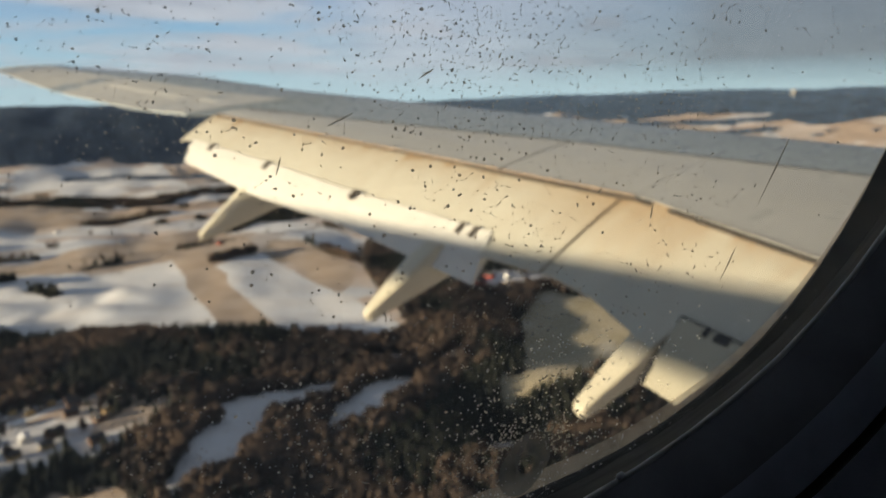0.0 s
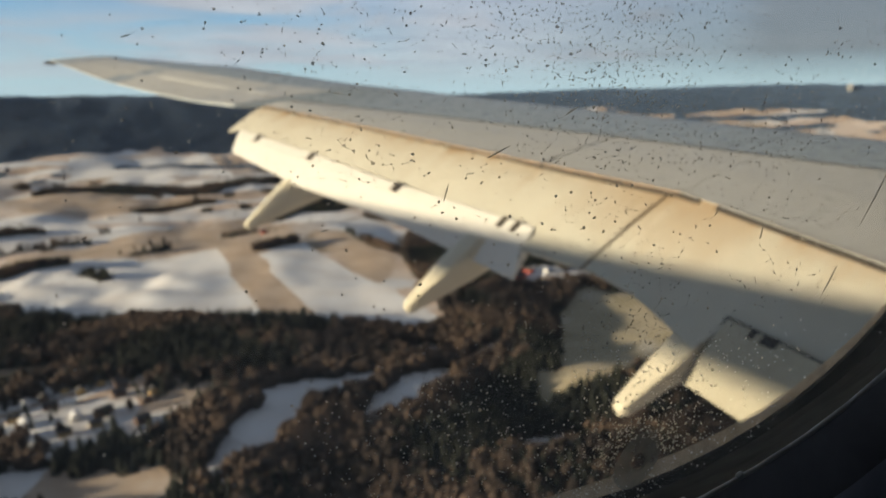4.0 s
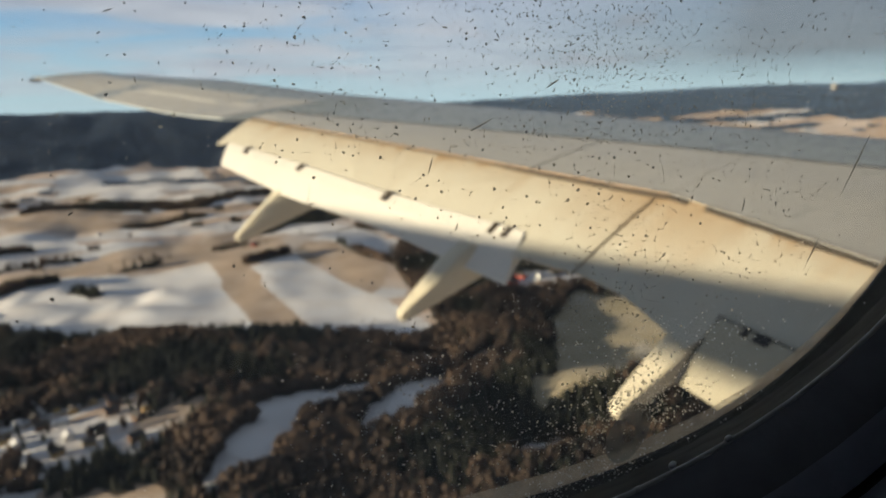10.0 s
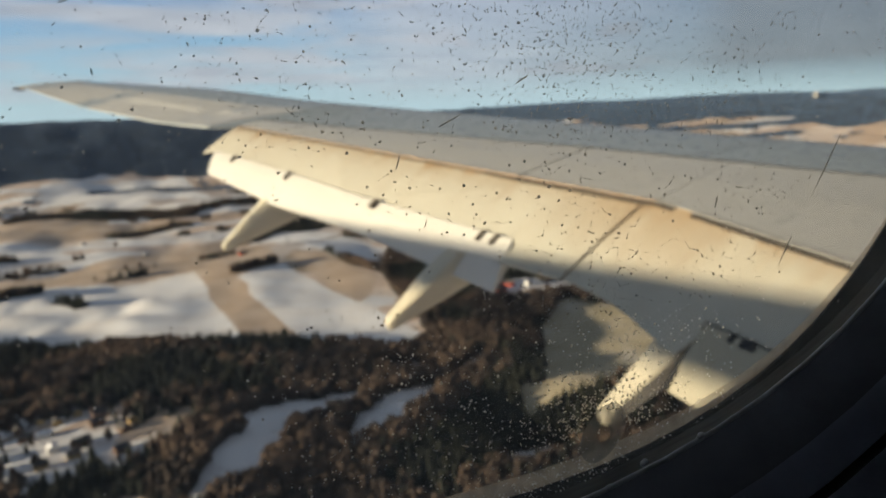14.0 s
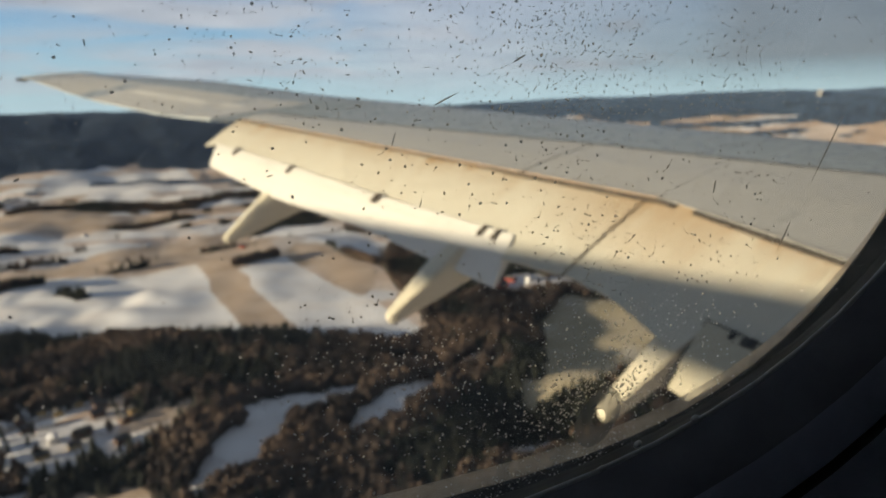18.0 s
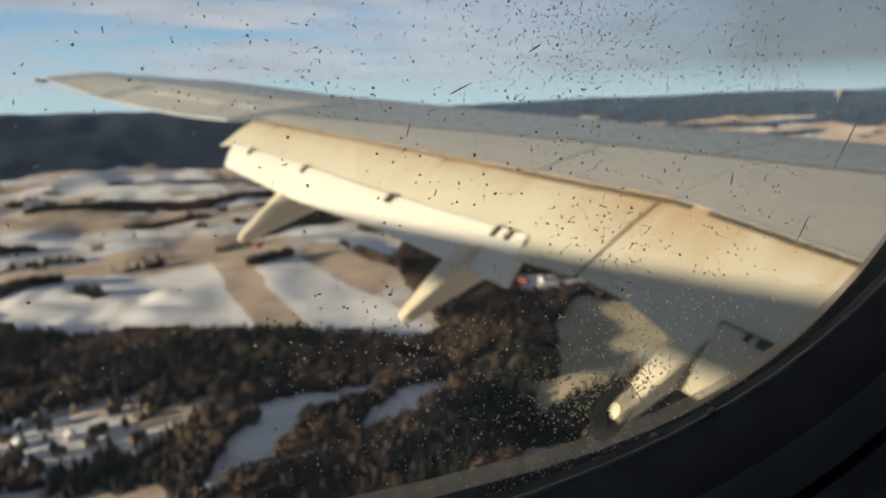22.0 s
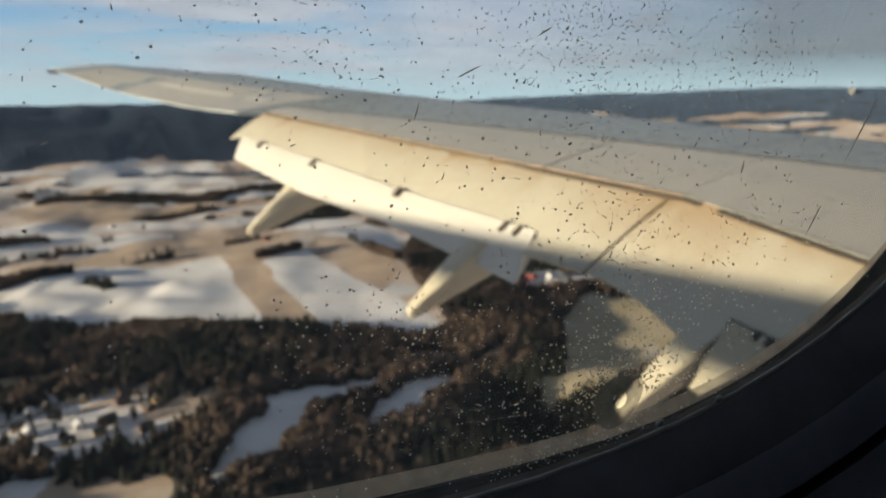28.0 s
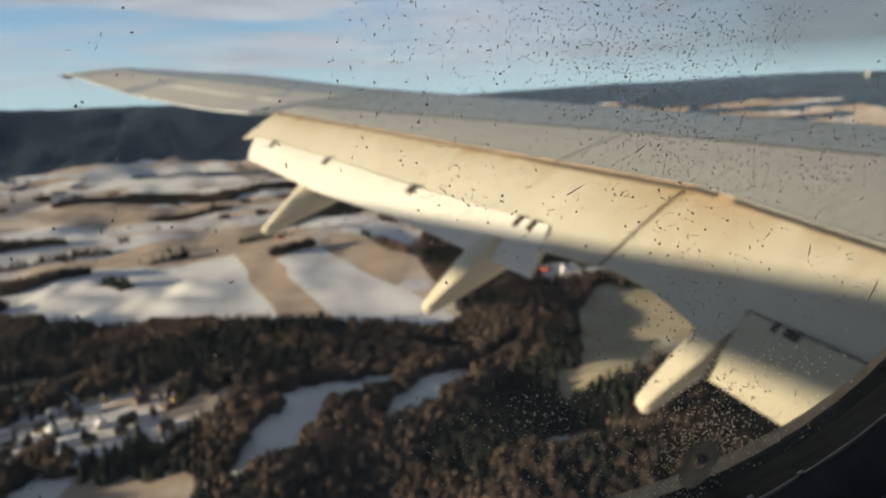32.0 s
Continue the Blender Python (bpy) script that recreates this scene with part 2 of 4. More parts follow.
def ground_material():
    """Winter farmland: snow, frosted stubble and bare fields in uneven parcels."""
    m, n, s = material("winter_fields", 0.9)
    at = spot(n)
    bent = n("ShaderNodeVectorMath", {0: at, 1: n("ShaderNodeVectorMath", {0: n("ShaderNodeTexNoise", {"Vector": at, "Scale": 0.004, "Detail": 3.0}).outputs[1], 1: (220.0, 220.0, 0.0)},
                                                operation="MULTIPLY").outputs[0]}, operation="ADD").outputs[0]
    parcel = n("ShaderNodeMapping", {"Vector": bent, "Rotation": (0, 0, radians(35)), "Scale": (0.0042, 0.0085, 0.0)}).outputs[0]
    cell = n("ShaderNodeTexVoronoi", {"Vector": parcel, "Scale": 1.0}).outputs["Color"]
    pick = n("ShaderNodeSeparateColor", {0: cell}).outputs[0]
    fields = n.ramp(pick, [(0.0, (0.52, 0.40, 0.32)), (0.2, (0.68, 0.58, 0.52)), (0.36, (0.72, 0.71, 0.73)), (0.52, (0.60, 0.48, 0.41)),
                           (0.64, (0.74, 0.75, 0.79)), (0.80, (0.36, 0.28, 0.21)), (0.90, (0.55, 0.50, 0.48))], "CONSTANT")
    drift = n.ramp(n.noise(n("ShaderNodeMapping", {"Vector": at, "Rotation": (0, 0, radians(20)), "Scale": (0.006, 0.014, 0.0)}).outputs[0], 1.0, 7.0, 0.6),
                   [(0.54, 0.0), (0.68, 0.62)])
    col = n.mix(drift, fields, (0.84, 0.85, 0.90))
    patch = n.ramp(n.noise(n("ShaderNodeMapping", {"Vector": at, "Rotation": (0, 0, radians(28)), "Scale": (0.007, 0.015, 0.0)}).outputs[0], 1.0, 6.0, 0.62), [(0.56, 0.0), (0.66, 0.75)])
    col = n.mix(patch, col, (0.56, 0.45, 0.37))
    tracks = n("ShaderNodeTexWave", {"Vector": at, "Scale": 0.09, "Distortion": 6.0, "Detail": 3.0}).outputs[1]
    col = n.mix(n.ramp(tracks, [(0.55, 0.0), (1.0, 0.16)]), col, (0.34, 0.28, 0.20))
    col = n.mix(n.ramp(n.noise(at, 0.35, 5.0), [(0.45, 0.0), (0.8, 0.22)]), col, (0.33, 0.29, 0.22))
    put(n, s, "Base Color", col)
    bump(n, s, n.noise(at, 0.03, 5.0, 0.5), 0.16, 4.0)
    return m


def floor_material():
    m, n, s = material("forest_floor", 0.95)
    at = spot(n)
    col = n.mix(n.ramp(n.noise(at, 0.05, 6.0), [(0.4, 0.0), (0.65, 1.0)]), (0.035, 0.032, 0.028), (0.11, 0.085, 0.06))
    put(n, s, "Base Color", n.mix(n.ramp(n.noise(at, 0.012, 5.0), [(0.60, 0.0), (0.72, 0.5)]), col, (0.55, 0.55, 0.57)))
    bump(n, s, n.noise(at, 0.08, 6.0, 0.7), 1.0, 8.0)
    return m


def meadow_material():
    """Short frosted grass with tyre tracks and thin snow along the edges."""
    m, n, s = material("frosted_meadow", 0.95)
    at = spot(n)
    col = n.mix(n.ramp(n.noise(at, 0.018, 6.0, 0.6), [(0.35, 0.0), (0.7, 1.0)]), (0.36, 0.31, 0.20), (0.50, 0.43, 0.31))
    rows_ = n("ShaderNodeTexWave", {"Vector": n("ShaderNodeMapping", {"Vector": at, "Rotation": (0, 0, radians(62))}).outputs[0], "Scale": 0.05, "Distortion": 3.0, "Detail": 3.0}).outputs[1]
    col = n.mix(n.ramp(rows_, [(0.6, 0.0), (1.0, 0.25)]), col, (0.30, 0.25, 0.16))
    col = n.mix(n.ramp(n.noise(at, 0.012, 6.0, 0.62), [(0.56, 0.0), (0.72, 0.6)]), col, (0.70, 0.69, 0.69))
    put(n, s, "Base Color", n.mix(n.ramp(n.noise(at, 0.6, 4.0), [(0.5, 0.0), (0.8, 0.3)]), col, (0.22, 0.18, 0.12)))
    bump(n, s, n.noise(at, 0.15, 5.0, 0.6), 0.4, 1.0)
    return m


def snow_material():
    """Thin snow on a field: wind drifts, old furrows and bare patches."""
    m, n, s = material("snow_field", 0.8)
    at = spot(n)
    long = n("ShaderNodeMapping", {"Vector": at, "Rotation": (0, 0, radians(24)), "Scale": (0.010, 0.022, 0.0)}).outputs[0]
    col = n.mix(n.ramp(n.noise(long, 1.0, 7.0, 0.6), [(0.42, 0.0), (0.72, 0.55)]), (0.85, 0.86, 0.89), (0.66, 0.585, 0.53))
    rows_ = n("ShaderNodeTexWave", {"Vector": n("ShaderNodeMapping", {"Vector": at, "Rotation": (0, 0, radians(40))}).outputs[0], "Scale": 0.06, "Distortion": 5.0, "Detail": 3.0}).outputs[1]
    col = n.mix(n.ramp(rows_, [(0.6, 0.0), (1.0, 0.14)]), col, (0.5, 0.43, 0.37))
    put(n, s, "Base Color", n.mix(n.ramp(n.noise(at, 0.4, 5.0), [(0.5, 0.0), (0.8, 0.2)]), col, (0.42, 0.37, 0.31)))
    bump(n, s, n.noise(long, 1.5, 6.0, 0.55), 0.5, 5.0)
    return m


def stubble_material():
    """Frosted stubble with drill rows and a little snow in the hollows."""
    m, n, s = material("frosted_stubble", 0.95)
    at = spot(n)
    col = n.mix(n.ramp(n.noise(at, 0.02, 6.0, 0.6), [(0.35, 0.0), (0.7, 1.0)]), (0.44, 0.33, 0.245), (0.60, 0.49, 0.40))
    rows_ = n("ShaderNodeTexWave", {"Vector": n("ShaderNodeMapping", {"Vector": at, "Rotation": (0, 0, radians(75))}).outputs[0], "Scale": 0.07, "Distortion": 2.0, "Detail": 3.0}).outputs[1]
    col = n.mix(n.ramp(rows_, [(0.5, 0.0), (1.0, 0.22)]), col, (0.33, 0.25, 0.18))
    put(n, s, "Base Color", n.mix(n.ramp(n.noise(at, 0.014, 6.0, 0.62), [(0.58, 0.0), (0.75, 0.5)]), col, (0.78, 0.77, 0.78)))
    bump(n, s, n.noise(at, 0.05, 5.0, 0.6), 0.3, 2.0)
    return m


def crown_material(name, dark, light, clear=0.35):
    m, n, s = material(name, 0.9)
    r = n("ShaderNodeNewGeometry").outputs["Random Per Island"]
    at = spot(n)
    col = n.mix(n.math("MULTIPLY", n.math("ADD", n.math("MULTIPLY", r, 0.25), n.math("MULTIPLY", n.ramp(n.noise(at, 0.011, 5.0), [(0.40, 0.0), (0.60, 1.0)]), 1.4)), 0.57), dark, light)
    put(n, s, "Base Color", col)
    twig = n("ShaderNodeBump", {"Height": n.noise(at, 0.9, 4.0, 0.7), "Strength": 0.7, "Distance": 2.5}).outputs[0]
    put(n, s, "Normal", twig)
    through_ = n("ShaderNodeBsdfTranslucent", {0: col, "Normal": twig}).outputs[0]
    n.tree.links.new(n("ShaderNodeMixShader", {0: clear, 1: s.outputs[0], 2: through_}).outputs[0], m.node_tree.nodes["Material Output"].inputs[0])
    return m


FIELDS, FLOOR, MEADOW, SNOW, STUBBLE = ground_material(), floor_material(), meadow_material(), snow_material(), stubble_material()
# far hills: bluish distance haze is put into the floor and needle colours
HILL_FLOOR = plain("hazed_hill_floor", (0.055, 0.082, 0.125), 0.95, 0.0, 0.5, 0.01)
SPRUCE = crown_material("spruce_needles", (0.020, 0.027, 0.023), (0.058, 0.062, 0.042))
HAZED = crown_material("hazed_spruce_needles", (0.105, 0.160, 0.26), (0.165, 0.240, 0.36))
PALE_HAZED = crown_material("pale_hazed_spruce_needles", (0.165, 0.265, 0.42), (0.22, 0.325, 0.50))
TWIGS = crown_material("bare_twigs", (0.056, 0.046, 0.043), (0.255, 0.182, 0.135), 0.5)
BARK = plain("bark", (0.10, 0.08, 0.06), 0.9, 0.0, 0.5, 3.0)
RED_WOOD = plain("red_painted_boards", (0.38, 0.06, 0.035), 0.8, 0.0, 0.3, 0.8)
WHITE_WOOD = plain("white_painted_boards", (0.72, 0.71, 0.68), 0.7, 0.0, 0.2, 0.8)
BROWN_WOOD = plain("brown_stained_boards", (0.15, 0.085, 0.055), 0.8, 0.0, 0.3, 0.8)
OCHRE_WOOD = plain("ochre_painted_boards", (0.48, 0.33, 0.14), 0.8, 0.0, 0.3, 0.8)
SLATE = plain("dark_roof_tiles", (0.08, 0.075, 0.075), 0.8, 0.0, 0.5, 0.6)
GRAVEL = plain("frozen_gravel", (0.40, 0.31, 0.22), 0.95, 0.0, 0.4, 0.3)
CONCRETE = plain("pale_concrete", (0.36, 0.36, 0.35), 0.8, 0.0, 0.3, 0.2)
SNOW_ROOF = plain("snow_covered_roof", (0.76, 0.76, 0.79), 0.8, 0.0, 0.25, 0.4)
PANE_DARK = plain("dark_house_window", (0.03, 0.035, 0.04), 0.15, 0.0, 0.3, 1.0)

# ---- building helpers ----


def mesh_of(name, verts, faces, smooth=False):
    me = bpy.data.meshes.new(name)
    me.from_pydata([tuple(v) for v in verts], [], faces)
    bm = bmesh.new()
    bm.from_mesh(me)
    bmesh.ops.recalc_face_normals(bm, faces=bm.faces)
    bm.to_mesh(me)
    bm.free()
    if smooth:
        me.shade_smooth()
    return me


def part(name, bm, mat, parent=None, label="", smooth=False):
    """Links a bmesh, or (verts, faces), as one mesh object under a thing or a part."""
    if isinstance(bm, tuple):
        me = mesh_of(name, bm[0], bm[1], smooth)
    else:
        me = bpy.data.meshes.new(name)
        bmesh.ops.recalc_face_normals(bm, faces=bm.faces)
        bm.to_mesh(me)
        bm.free()
        if smooth:
            me.shade_smooth()
    me.materials.append(mat)
    ob = new(name, me)
    ob.parent = parent
    if label:
        tagged(ob, label)
    return ob


def thing(name, at, label, category, group="", kind=""):
    ob = new(name)
    ob.empty_display_size = 0.2
    ob.location = at
    return tagged(ob, label, category, group, kind)


def lerp_table(x, table):
    return float(np.interp(x, [r[0] for r in table], [r[1] for r in table]))


def loft(rings, closed=True, caps=True):
    """Verts and faces of a skin over rings with equal numbers of points."""
    n = len(rings[0])
    verts = [p for ring in rings for p in ring]
    faces = []
    for i in range(len(rings) - 1):
        for j in range(n if closed else n - 1):
            k = (j + 1) % n
            faces.append((i * n + j, i * n + k, (i + 1) * n + k, (i + 1) * n + j))
    if caps:
        faces.append(tuple(range(n)))
        faces.append(tuple(range((len(rings) - 1) * n, len(rings) * n)))
    return verts, faces


def slab(a, b, c, d, thick):
    """A thin plate with corners a b c d, thickened downwards along its normal."""
    a, b, c, d = (Vector(v) for v in (a, b, c, d))
    n = (b - a).cross(d - a).normalized() * thick
    verts = [a, b, c, d, a + n, b + n, c + n, d + n]
    return verts, [(0, 1, 2, 3), (4, 7, 6, 5), (0, 4, 5, 1), (1, 5, 6, 2), (2, 6, 7, 3), (3, 7, 4, 0)]


def tube(a, b, r, sides=8, r2=None):
    a, b = Vector(a), Vector(b)
    z = (b - a).normalized()
    x = z.orthogonal().normalized()
    y = z.cross(x)
    r2 = r if r2 is None else r2
    rings = [[c + (x * math.cos(t) + y * math.sin(t)) * q for t in np.linspace(0, 2 * math.pi, sides, endpoint=False)] for c, q in ((a, r), (b, r2))]
    return loft(rings)


def join(*meshes):
    verts, faces = [], []
    for v, f in meshes:
        k = len(verts)
        verts += list(v)
        faces += [tuple(i + k for i in q) for q in f]
    return verts, faces


# ---- the aircraft: all places are from the window, x forward, y outboard, z up ----
BASE = Vector((0, 0, EYE))
aircraft = thing("airliner", BASE, "white airliner with grey swept wing and lowered flaps in flight", "aircraft")

LE = [(-0.4, 9.4), (4.35, 6.36), (6.07, 5.40), (8.24, 4.10), (16.0, -1.02)]
TE = [(-0.4, 3.50), (2.45, 3.42), (3.42, 3.37), (3.83, 3.34), (9.47, 0.97), (9.56, 0.60), (16.0, -2.50)]
LE_Z = [(-0.4, -0.82), (4.35, -0.38), (6.07, -0.22), (8.24, 0.0), (10.6, 0.265), (12.9, 0.60), (16.0, 0.87)]
TE_Z = [(-0.4, -1.28), (2.45, -0.88), (3.83, -0.70), (9.45, -0.10), (10.7, -0.03), (13.4, 0.29), (16.0, 0.77)]


def upper(y, u, lift=0.0):
    """A point on the wing's upper skin, u from the leading (0) to the trailing edge (1)."""
    xl, xt, zl, zt = lerp_table(y, LE), lerp_table(y, TE), lerp_table(y, LE_Z), lerp_table(y, TE_Z)
    bulge = (xl - xt) * ((0.010 + 0.012 * min(1.0, max(0.0, y - 9.0))) * math.sin(math.pi * min(1.0, max(0.0, u))) - 0.030 * max(0.0, 1 - max(0.0, u) / 0.24) ** 2)
    return Vector((xl + (xt - xl) * u, y, zl + (zt - zl) * u + bulge + lift))


def section(y):
    xl, xt = lerp_table(y, LE), lerp_table(y, TE)
    chord = xl - xt
    top = [upper(y, u) for u in (1.0, 0.85, 0.7, 0.55, 0.4, 0.28, 0.2, 0.14, 0.09, 0.05, 0.02, 0.0)]
    thick = 0.13 * chord + 0.02
    low = []
    for u, q in ((-0.012, 0.22), (0.0, 0.42), (0.05, 0.66), (0.15, 0.9), (0.3, 1.0), (0.5, 0.95), (0.7, 0.7), (0.88, 0.30), (1.0, 0.07)):
        p = upper(y, u)
        low.append(p - Vector((0, 0, thick * q)))
    return top + low


stations = [-0.4, 0.6, 1.5, 2.45, 3.42, 3.83, 4.6, 5.5, 6.6, 7.6, 8.6, 9.47, 9.56, 10.2, 11.0, 12.0, 13.0, 14.0, 15.0, 15.7, 16.0]
wing_skin = part("wing", loft([section(y) for y in stations]), WING_GREY, aircraft, "grey painted main wing", smooth=True)
wing_skin.data.set_sharp_from_angle(angle=radians(25))
part("wing_tip", loft([section(16.0), [p + Vector((-0.10, 0.16, 0.03)) for p in section(16.0)]]), AFT_WHITE, aircraft, "rounded pale wing tip")
lamp_at = upper(16.15, 1.0) + Vector((0.0, 0.06, -0.02))
part("tip_lamp", tube(lamp_at, lamp_at + Vector((-0.22, 0.02, 0.0)), 0.05, 8, 0.025), SOOT_AND_SHADE, aircraft, "dark tip lamp")


def strip_on_wing(y0, u0, y1, u1, width, lift, steps=10):
    """A narrow raised strip along the upper skin."""
    rings = []
    a, b = upper(y0, u0), upper(y1, u1)
    side = Vector((b - a)).cross(Vector((0, 0, 1))).normalized() * width / 2
    for k in range(steps + 1):
        f = k / steps
        p = upper(y0 + (y1 - y0) * f, u0 + (u1 - u0) * f)
        rings.append([p + side + Vector((0, 0, lift)), p - side + Vector((0, 0, lift)), p - side - Vector((0, 0, 0.004)), p + side - Vector((0, 0, 0.004))])
    return loft(rings)


def wing_panel(y0, y1, u0, u1, gap, lift, steps=8):
    """A skin panel that stands a little proud of the wing."""
    rows = []
    for k in range(steps + 1):
        y = y0 + (y1 - y0) * k / steps
        rows.append([upper(y, u0 + gap, lift), upper(y, (u0 + u1) / 2, lift), upper(y, u1 - gap * 0.3, lift), upper(y, u1 - gap * 0.3, -0.015), upper(y, u0 + gap, -0.015)])
    return loft(rows)


def spoiler_u(y):
    """Where the spoilers' front edge runs, as a share of the chord."""
    x = lerp_table(y, [(-0.4, 6.9), (3.37, 4.98), (3.92, 4.69), (5.48, 3.84), (8.41, 2.02), (9.47, 1.36)])
    xl, xt = lerp_table(y, LE), lerp_table(y, TE)
    return (xl - x) / (xl - xt)


def front_y(y):
    """Spoiler ends lie square to the hinge line: the front corner sits further outboard."""
    return y + 0.42 * min(1.0, (9.9 - y) / 1.0)


for a, b in ((9.42, 7.30), (7.295, 5.03), (5.005, 3.843), (3.837, 2.2), (2.19, 0.5)):
    rows = []
    for k in range(13):
        y = a + (b - a) * k / 12
        yf = min(front_y(y), 9.6)
        u = spoiler_u(min(yf, 9.46))
        p, q = upper(min(yf, 9.46), u + 0.006, 0.014), upper(y, 1.008, 0.010)
        rim_h = 0.006 if y > 3.84 else 0.004
        rows.append([p, p.lerp(q, 0.5) + Vector((0, 0, 0.012)), q, q - Vector((0, 0, rim_h)), p - Vector((0, 0, 0.03))])
    board = part("spoiler", loft(rows), PANEL_GREY, aircraft, "flat grey spoiler panel")
    # edge strip: rust and the orange of the sunlit edge share one colour
    if a > 3.84:
        part("edge_strip", loft([[r[2] + Vector((-0.001, 0, -0.001)), r[2] + Vector((-0.006, 0, -0.001)), r[2] + Vector((-0.006, 0, -0.010)), r[2] + Vector((-0.001, 0, -0.010))] for r in rows]), RUST_LIT_EDGE, board, "rust-toned trailing edge strip, coloured as if sunlit")
seal = [upper(y, spoiler_u(y), 0.010) for y in np.linspace(9.44, -0.2, 40)]
part("spoiler_seal", loft([[p + Vector((0.026, 0, 0.005)), p + Vector((-0.026, 0, 0.008)), p + Vector((-0.026, 0, -0.02)), p + Vector((0.026, 0, -0.02))] for p in seal]), RUBBER_AND_SHADE, aircraft,
     "dark seal along the spoilers")
for y in (8.3, 6.4, 4.7, 2.9, 1.2):
    part("skin_joint", strip_on_wing(y, 0.02, y, 0.98 if y > 9.5 else spoiler_u(y), 0.010, 0.0015, 6), BARE, aircraft)
part("slat_joint", strip_on_wing(15.6, 0.14, 0.4, 0.12, 0.02, 0.0015, 24), SOOT_AND_SHADE, aircraft, "thin joint behind the slats")
part("aileron", wing_panel(15.6, 9.62, 0.46, 1.0, 0.01, 0.008, 14), PANEL_GREY, aircraft, "pale aileron at the trailing edge")
for a, b in ((12.95, 10.95), (10.65, 10.1)):
    part("wing_marking", wing_panel(a, b, 0.65, 0.73, 0.01, 0.0105, 6), AFT_WHITE, aircraft, "white painted bar on the aileron")

# flaps: hinge line, lowered 34 degrees; the aft flaps hang steeper
HINGE = [(2.0, 3.44), (3.42, 3.37), (3.83, 3.34), (9.45, 0.97)]
HINGE_Z = [(2.0, -0.94), (2.45, -0.88), (3.83, -0.70), (9.45, -0.10)]
MAIN = [(-0.3, 0.75), (2.74, 0.75), (2.78, 1.02), (3.07, 0.97), (3.39, 0.92), (3.9, 0.93), (4.44, 0.94), (4.455, 0.73), (6.11, 0.63), (7.57, 0.56), (9.21, 0.50), (9.45, 0.60)]


def flap_point(y, d, drop=34.0, bow=0.03):
    """A point on the main flap's upper side, d metres behind the hinge line."""
    x = lerp_table(y, HINGE)
    z = lerp_table(y, HINGE_Z) if y > 2.0 else -0.94 + (y - 2.0) * 0.14
    c, s = math.cos(radians(drop)), math.sin(radians(drop))
    full = lerp_table(y, MAIN)
    lift = bow * math.sin(math.pi * min(1.0, max(0.0, d / full)))
    return Vector((x - d * c + lift * s * 0.6, y, z - d * s + lift * c))


def flap_body(ys, nose=0.10):
    rings = []
    for y in ys:
        d = lerp_table(y, MAIN)
        n = Vector((-math.sin(radians(34)), 0, math.cos(radians(34))))
        top = [flap_point(y, d * u) for u in (1.0, 0.85, 0.7, 0.5, 0.3, 0.12, 0.0)]
        top.append(flap_point(y, 0) + Vector((nose, 0, -0.02)))
        low = [flap_point(y, d * u) - n * q for u, q in ((-0.10, 0.12), (0.1, 0.16), (0.4, 0.13), (0.75, 0.06), (1.0, 0.015))]
        rings.append(top + low)
    return loft(rings)


def mark_hinge(ob):
    """Stores how far each corner lies behind the hinge line, in metres."""
    me = ob.data
    layer = me.attributes.new("from_hinge", "FLOAT", "POINT")
    layer.data.foreach_set("value", [(lerp_table(v.co.y, HINGE) - v.co.x) for v in me.vertices])


main_flap = part("main_flap", flap_body([9.45, 9.21, 8.7, 8.2, 7.57, 7.0, 6.5, 6.11, 5.5, 5.0, 4.46, 4.44, 4.2, 3.93]), FLAP_WHITE, aircraft, "lowered white outboard flap with brown stains")
inner_flap = part("inboard_flap", flap_body([3.905, 3.83, 3.6, 3.42, 3.2, 3.07, 2.78, 2.745, 2.4, 2.0, 1.5, 1.0, 0.4, -0.2]), FLAP_WHITE, aircraft, "lowered white inboard flap with brown stains")


mark_hinge(main_flap)
mark_hinge(inner_flap)


def flap_strip(y, d0, d1, width, lift):
    rings = []
    for k in range(7):
        p = flap_point(y, d0 + (d1 - d0) * k / 6)
        w2 = Vector((0, width / 2, 0))
        up = Vector((0, 0, lift))
        rings.append([p + w2 + up, p - w2 + up, p - w2 - up, p + w2 - up])
    return loft(rings)


part("flap_joint", flap_strip(3.917, 0.0, 0.95, 0.009, 0.004), BROWN_SEAL, aircraft, "dark gap between the flap panels")
# dark strips drawn for the shade in the gap between spoilers and flap
rows, cover_rows = [], []
for y in [9.42, 9.21, 8.7, 8.2, 7.57, 7.0, 6.5, 6.11, 5.5, 5.0, 4.45, 4.2, 3.9, 3.83, 3.66, 3.5, 3.42, 3.2, 2.8, 2.4, 2.0, 1.0, 0.2]:
    a, b = flap_point(y, -0.01), flap_point(y, 0.05 if y > 5.1 else 0.075 if y > 3.85 else 0.065)
    up = Vector((-0.004, 0, 0.008))
    rows.append([a + up, b + up, b - up, a - up])
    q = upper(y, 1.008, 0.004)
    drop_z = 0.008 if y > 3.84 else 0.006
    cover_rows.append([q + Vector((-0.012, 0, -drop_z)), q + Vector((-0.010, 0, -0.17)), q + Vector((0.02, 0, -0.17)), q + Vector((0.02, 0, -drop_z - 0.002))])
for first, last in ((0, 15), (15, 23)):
    part("gap_shade_sheet", loft(cover_rows[first:last]), RUBBER_AND_SHADE, aircraft, "black sheet drawn for the shade under the spoilers")
    part("gap_shade_strip", loft(rows[first:last]), SOOT_AND_SHADE, aircraft, "dark strip drawn for the shade in front of the flap")

# aft flap of the outboard flap
AFT_A = [(4.50, (2.47, -1.02)), (6.11, (1.82, -0.83)), (7.57, (1.28, -0.63)), (9.21, (0.64, -0.42))]
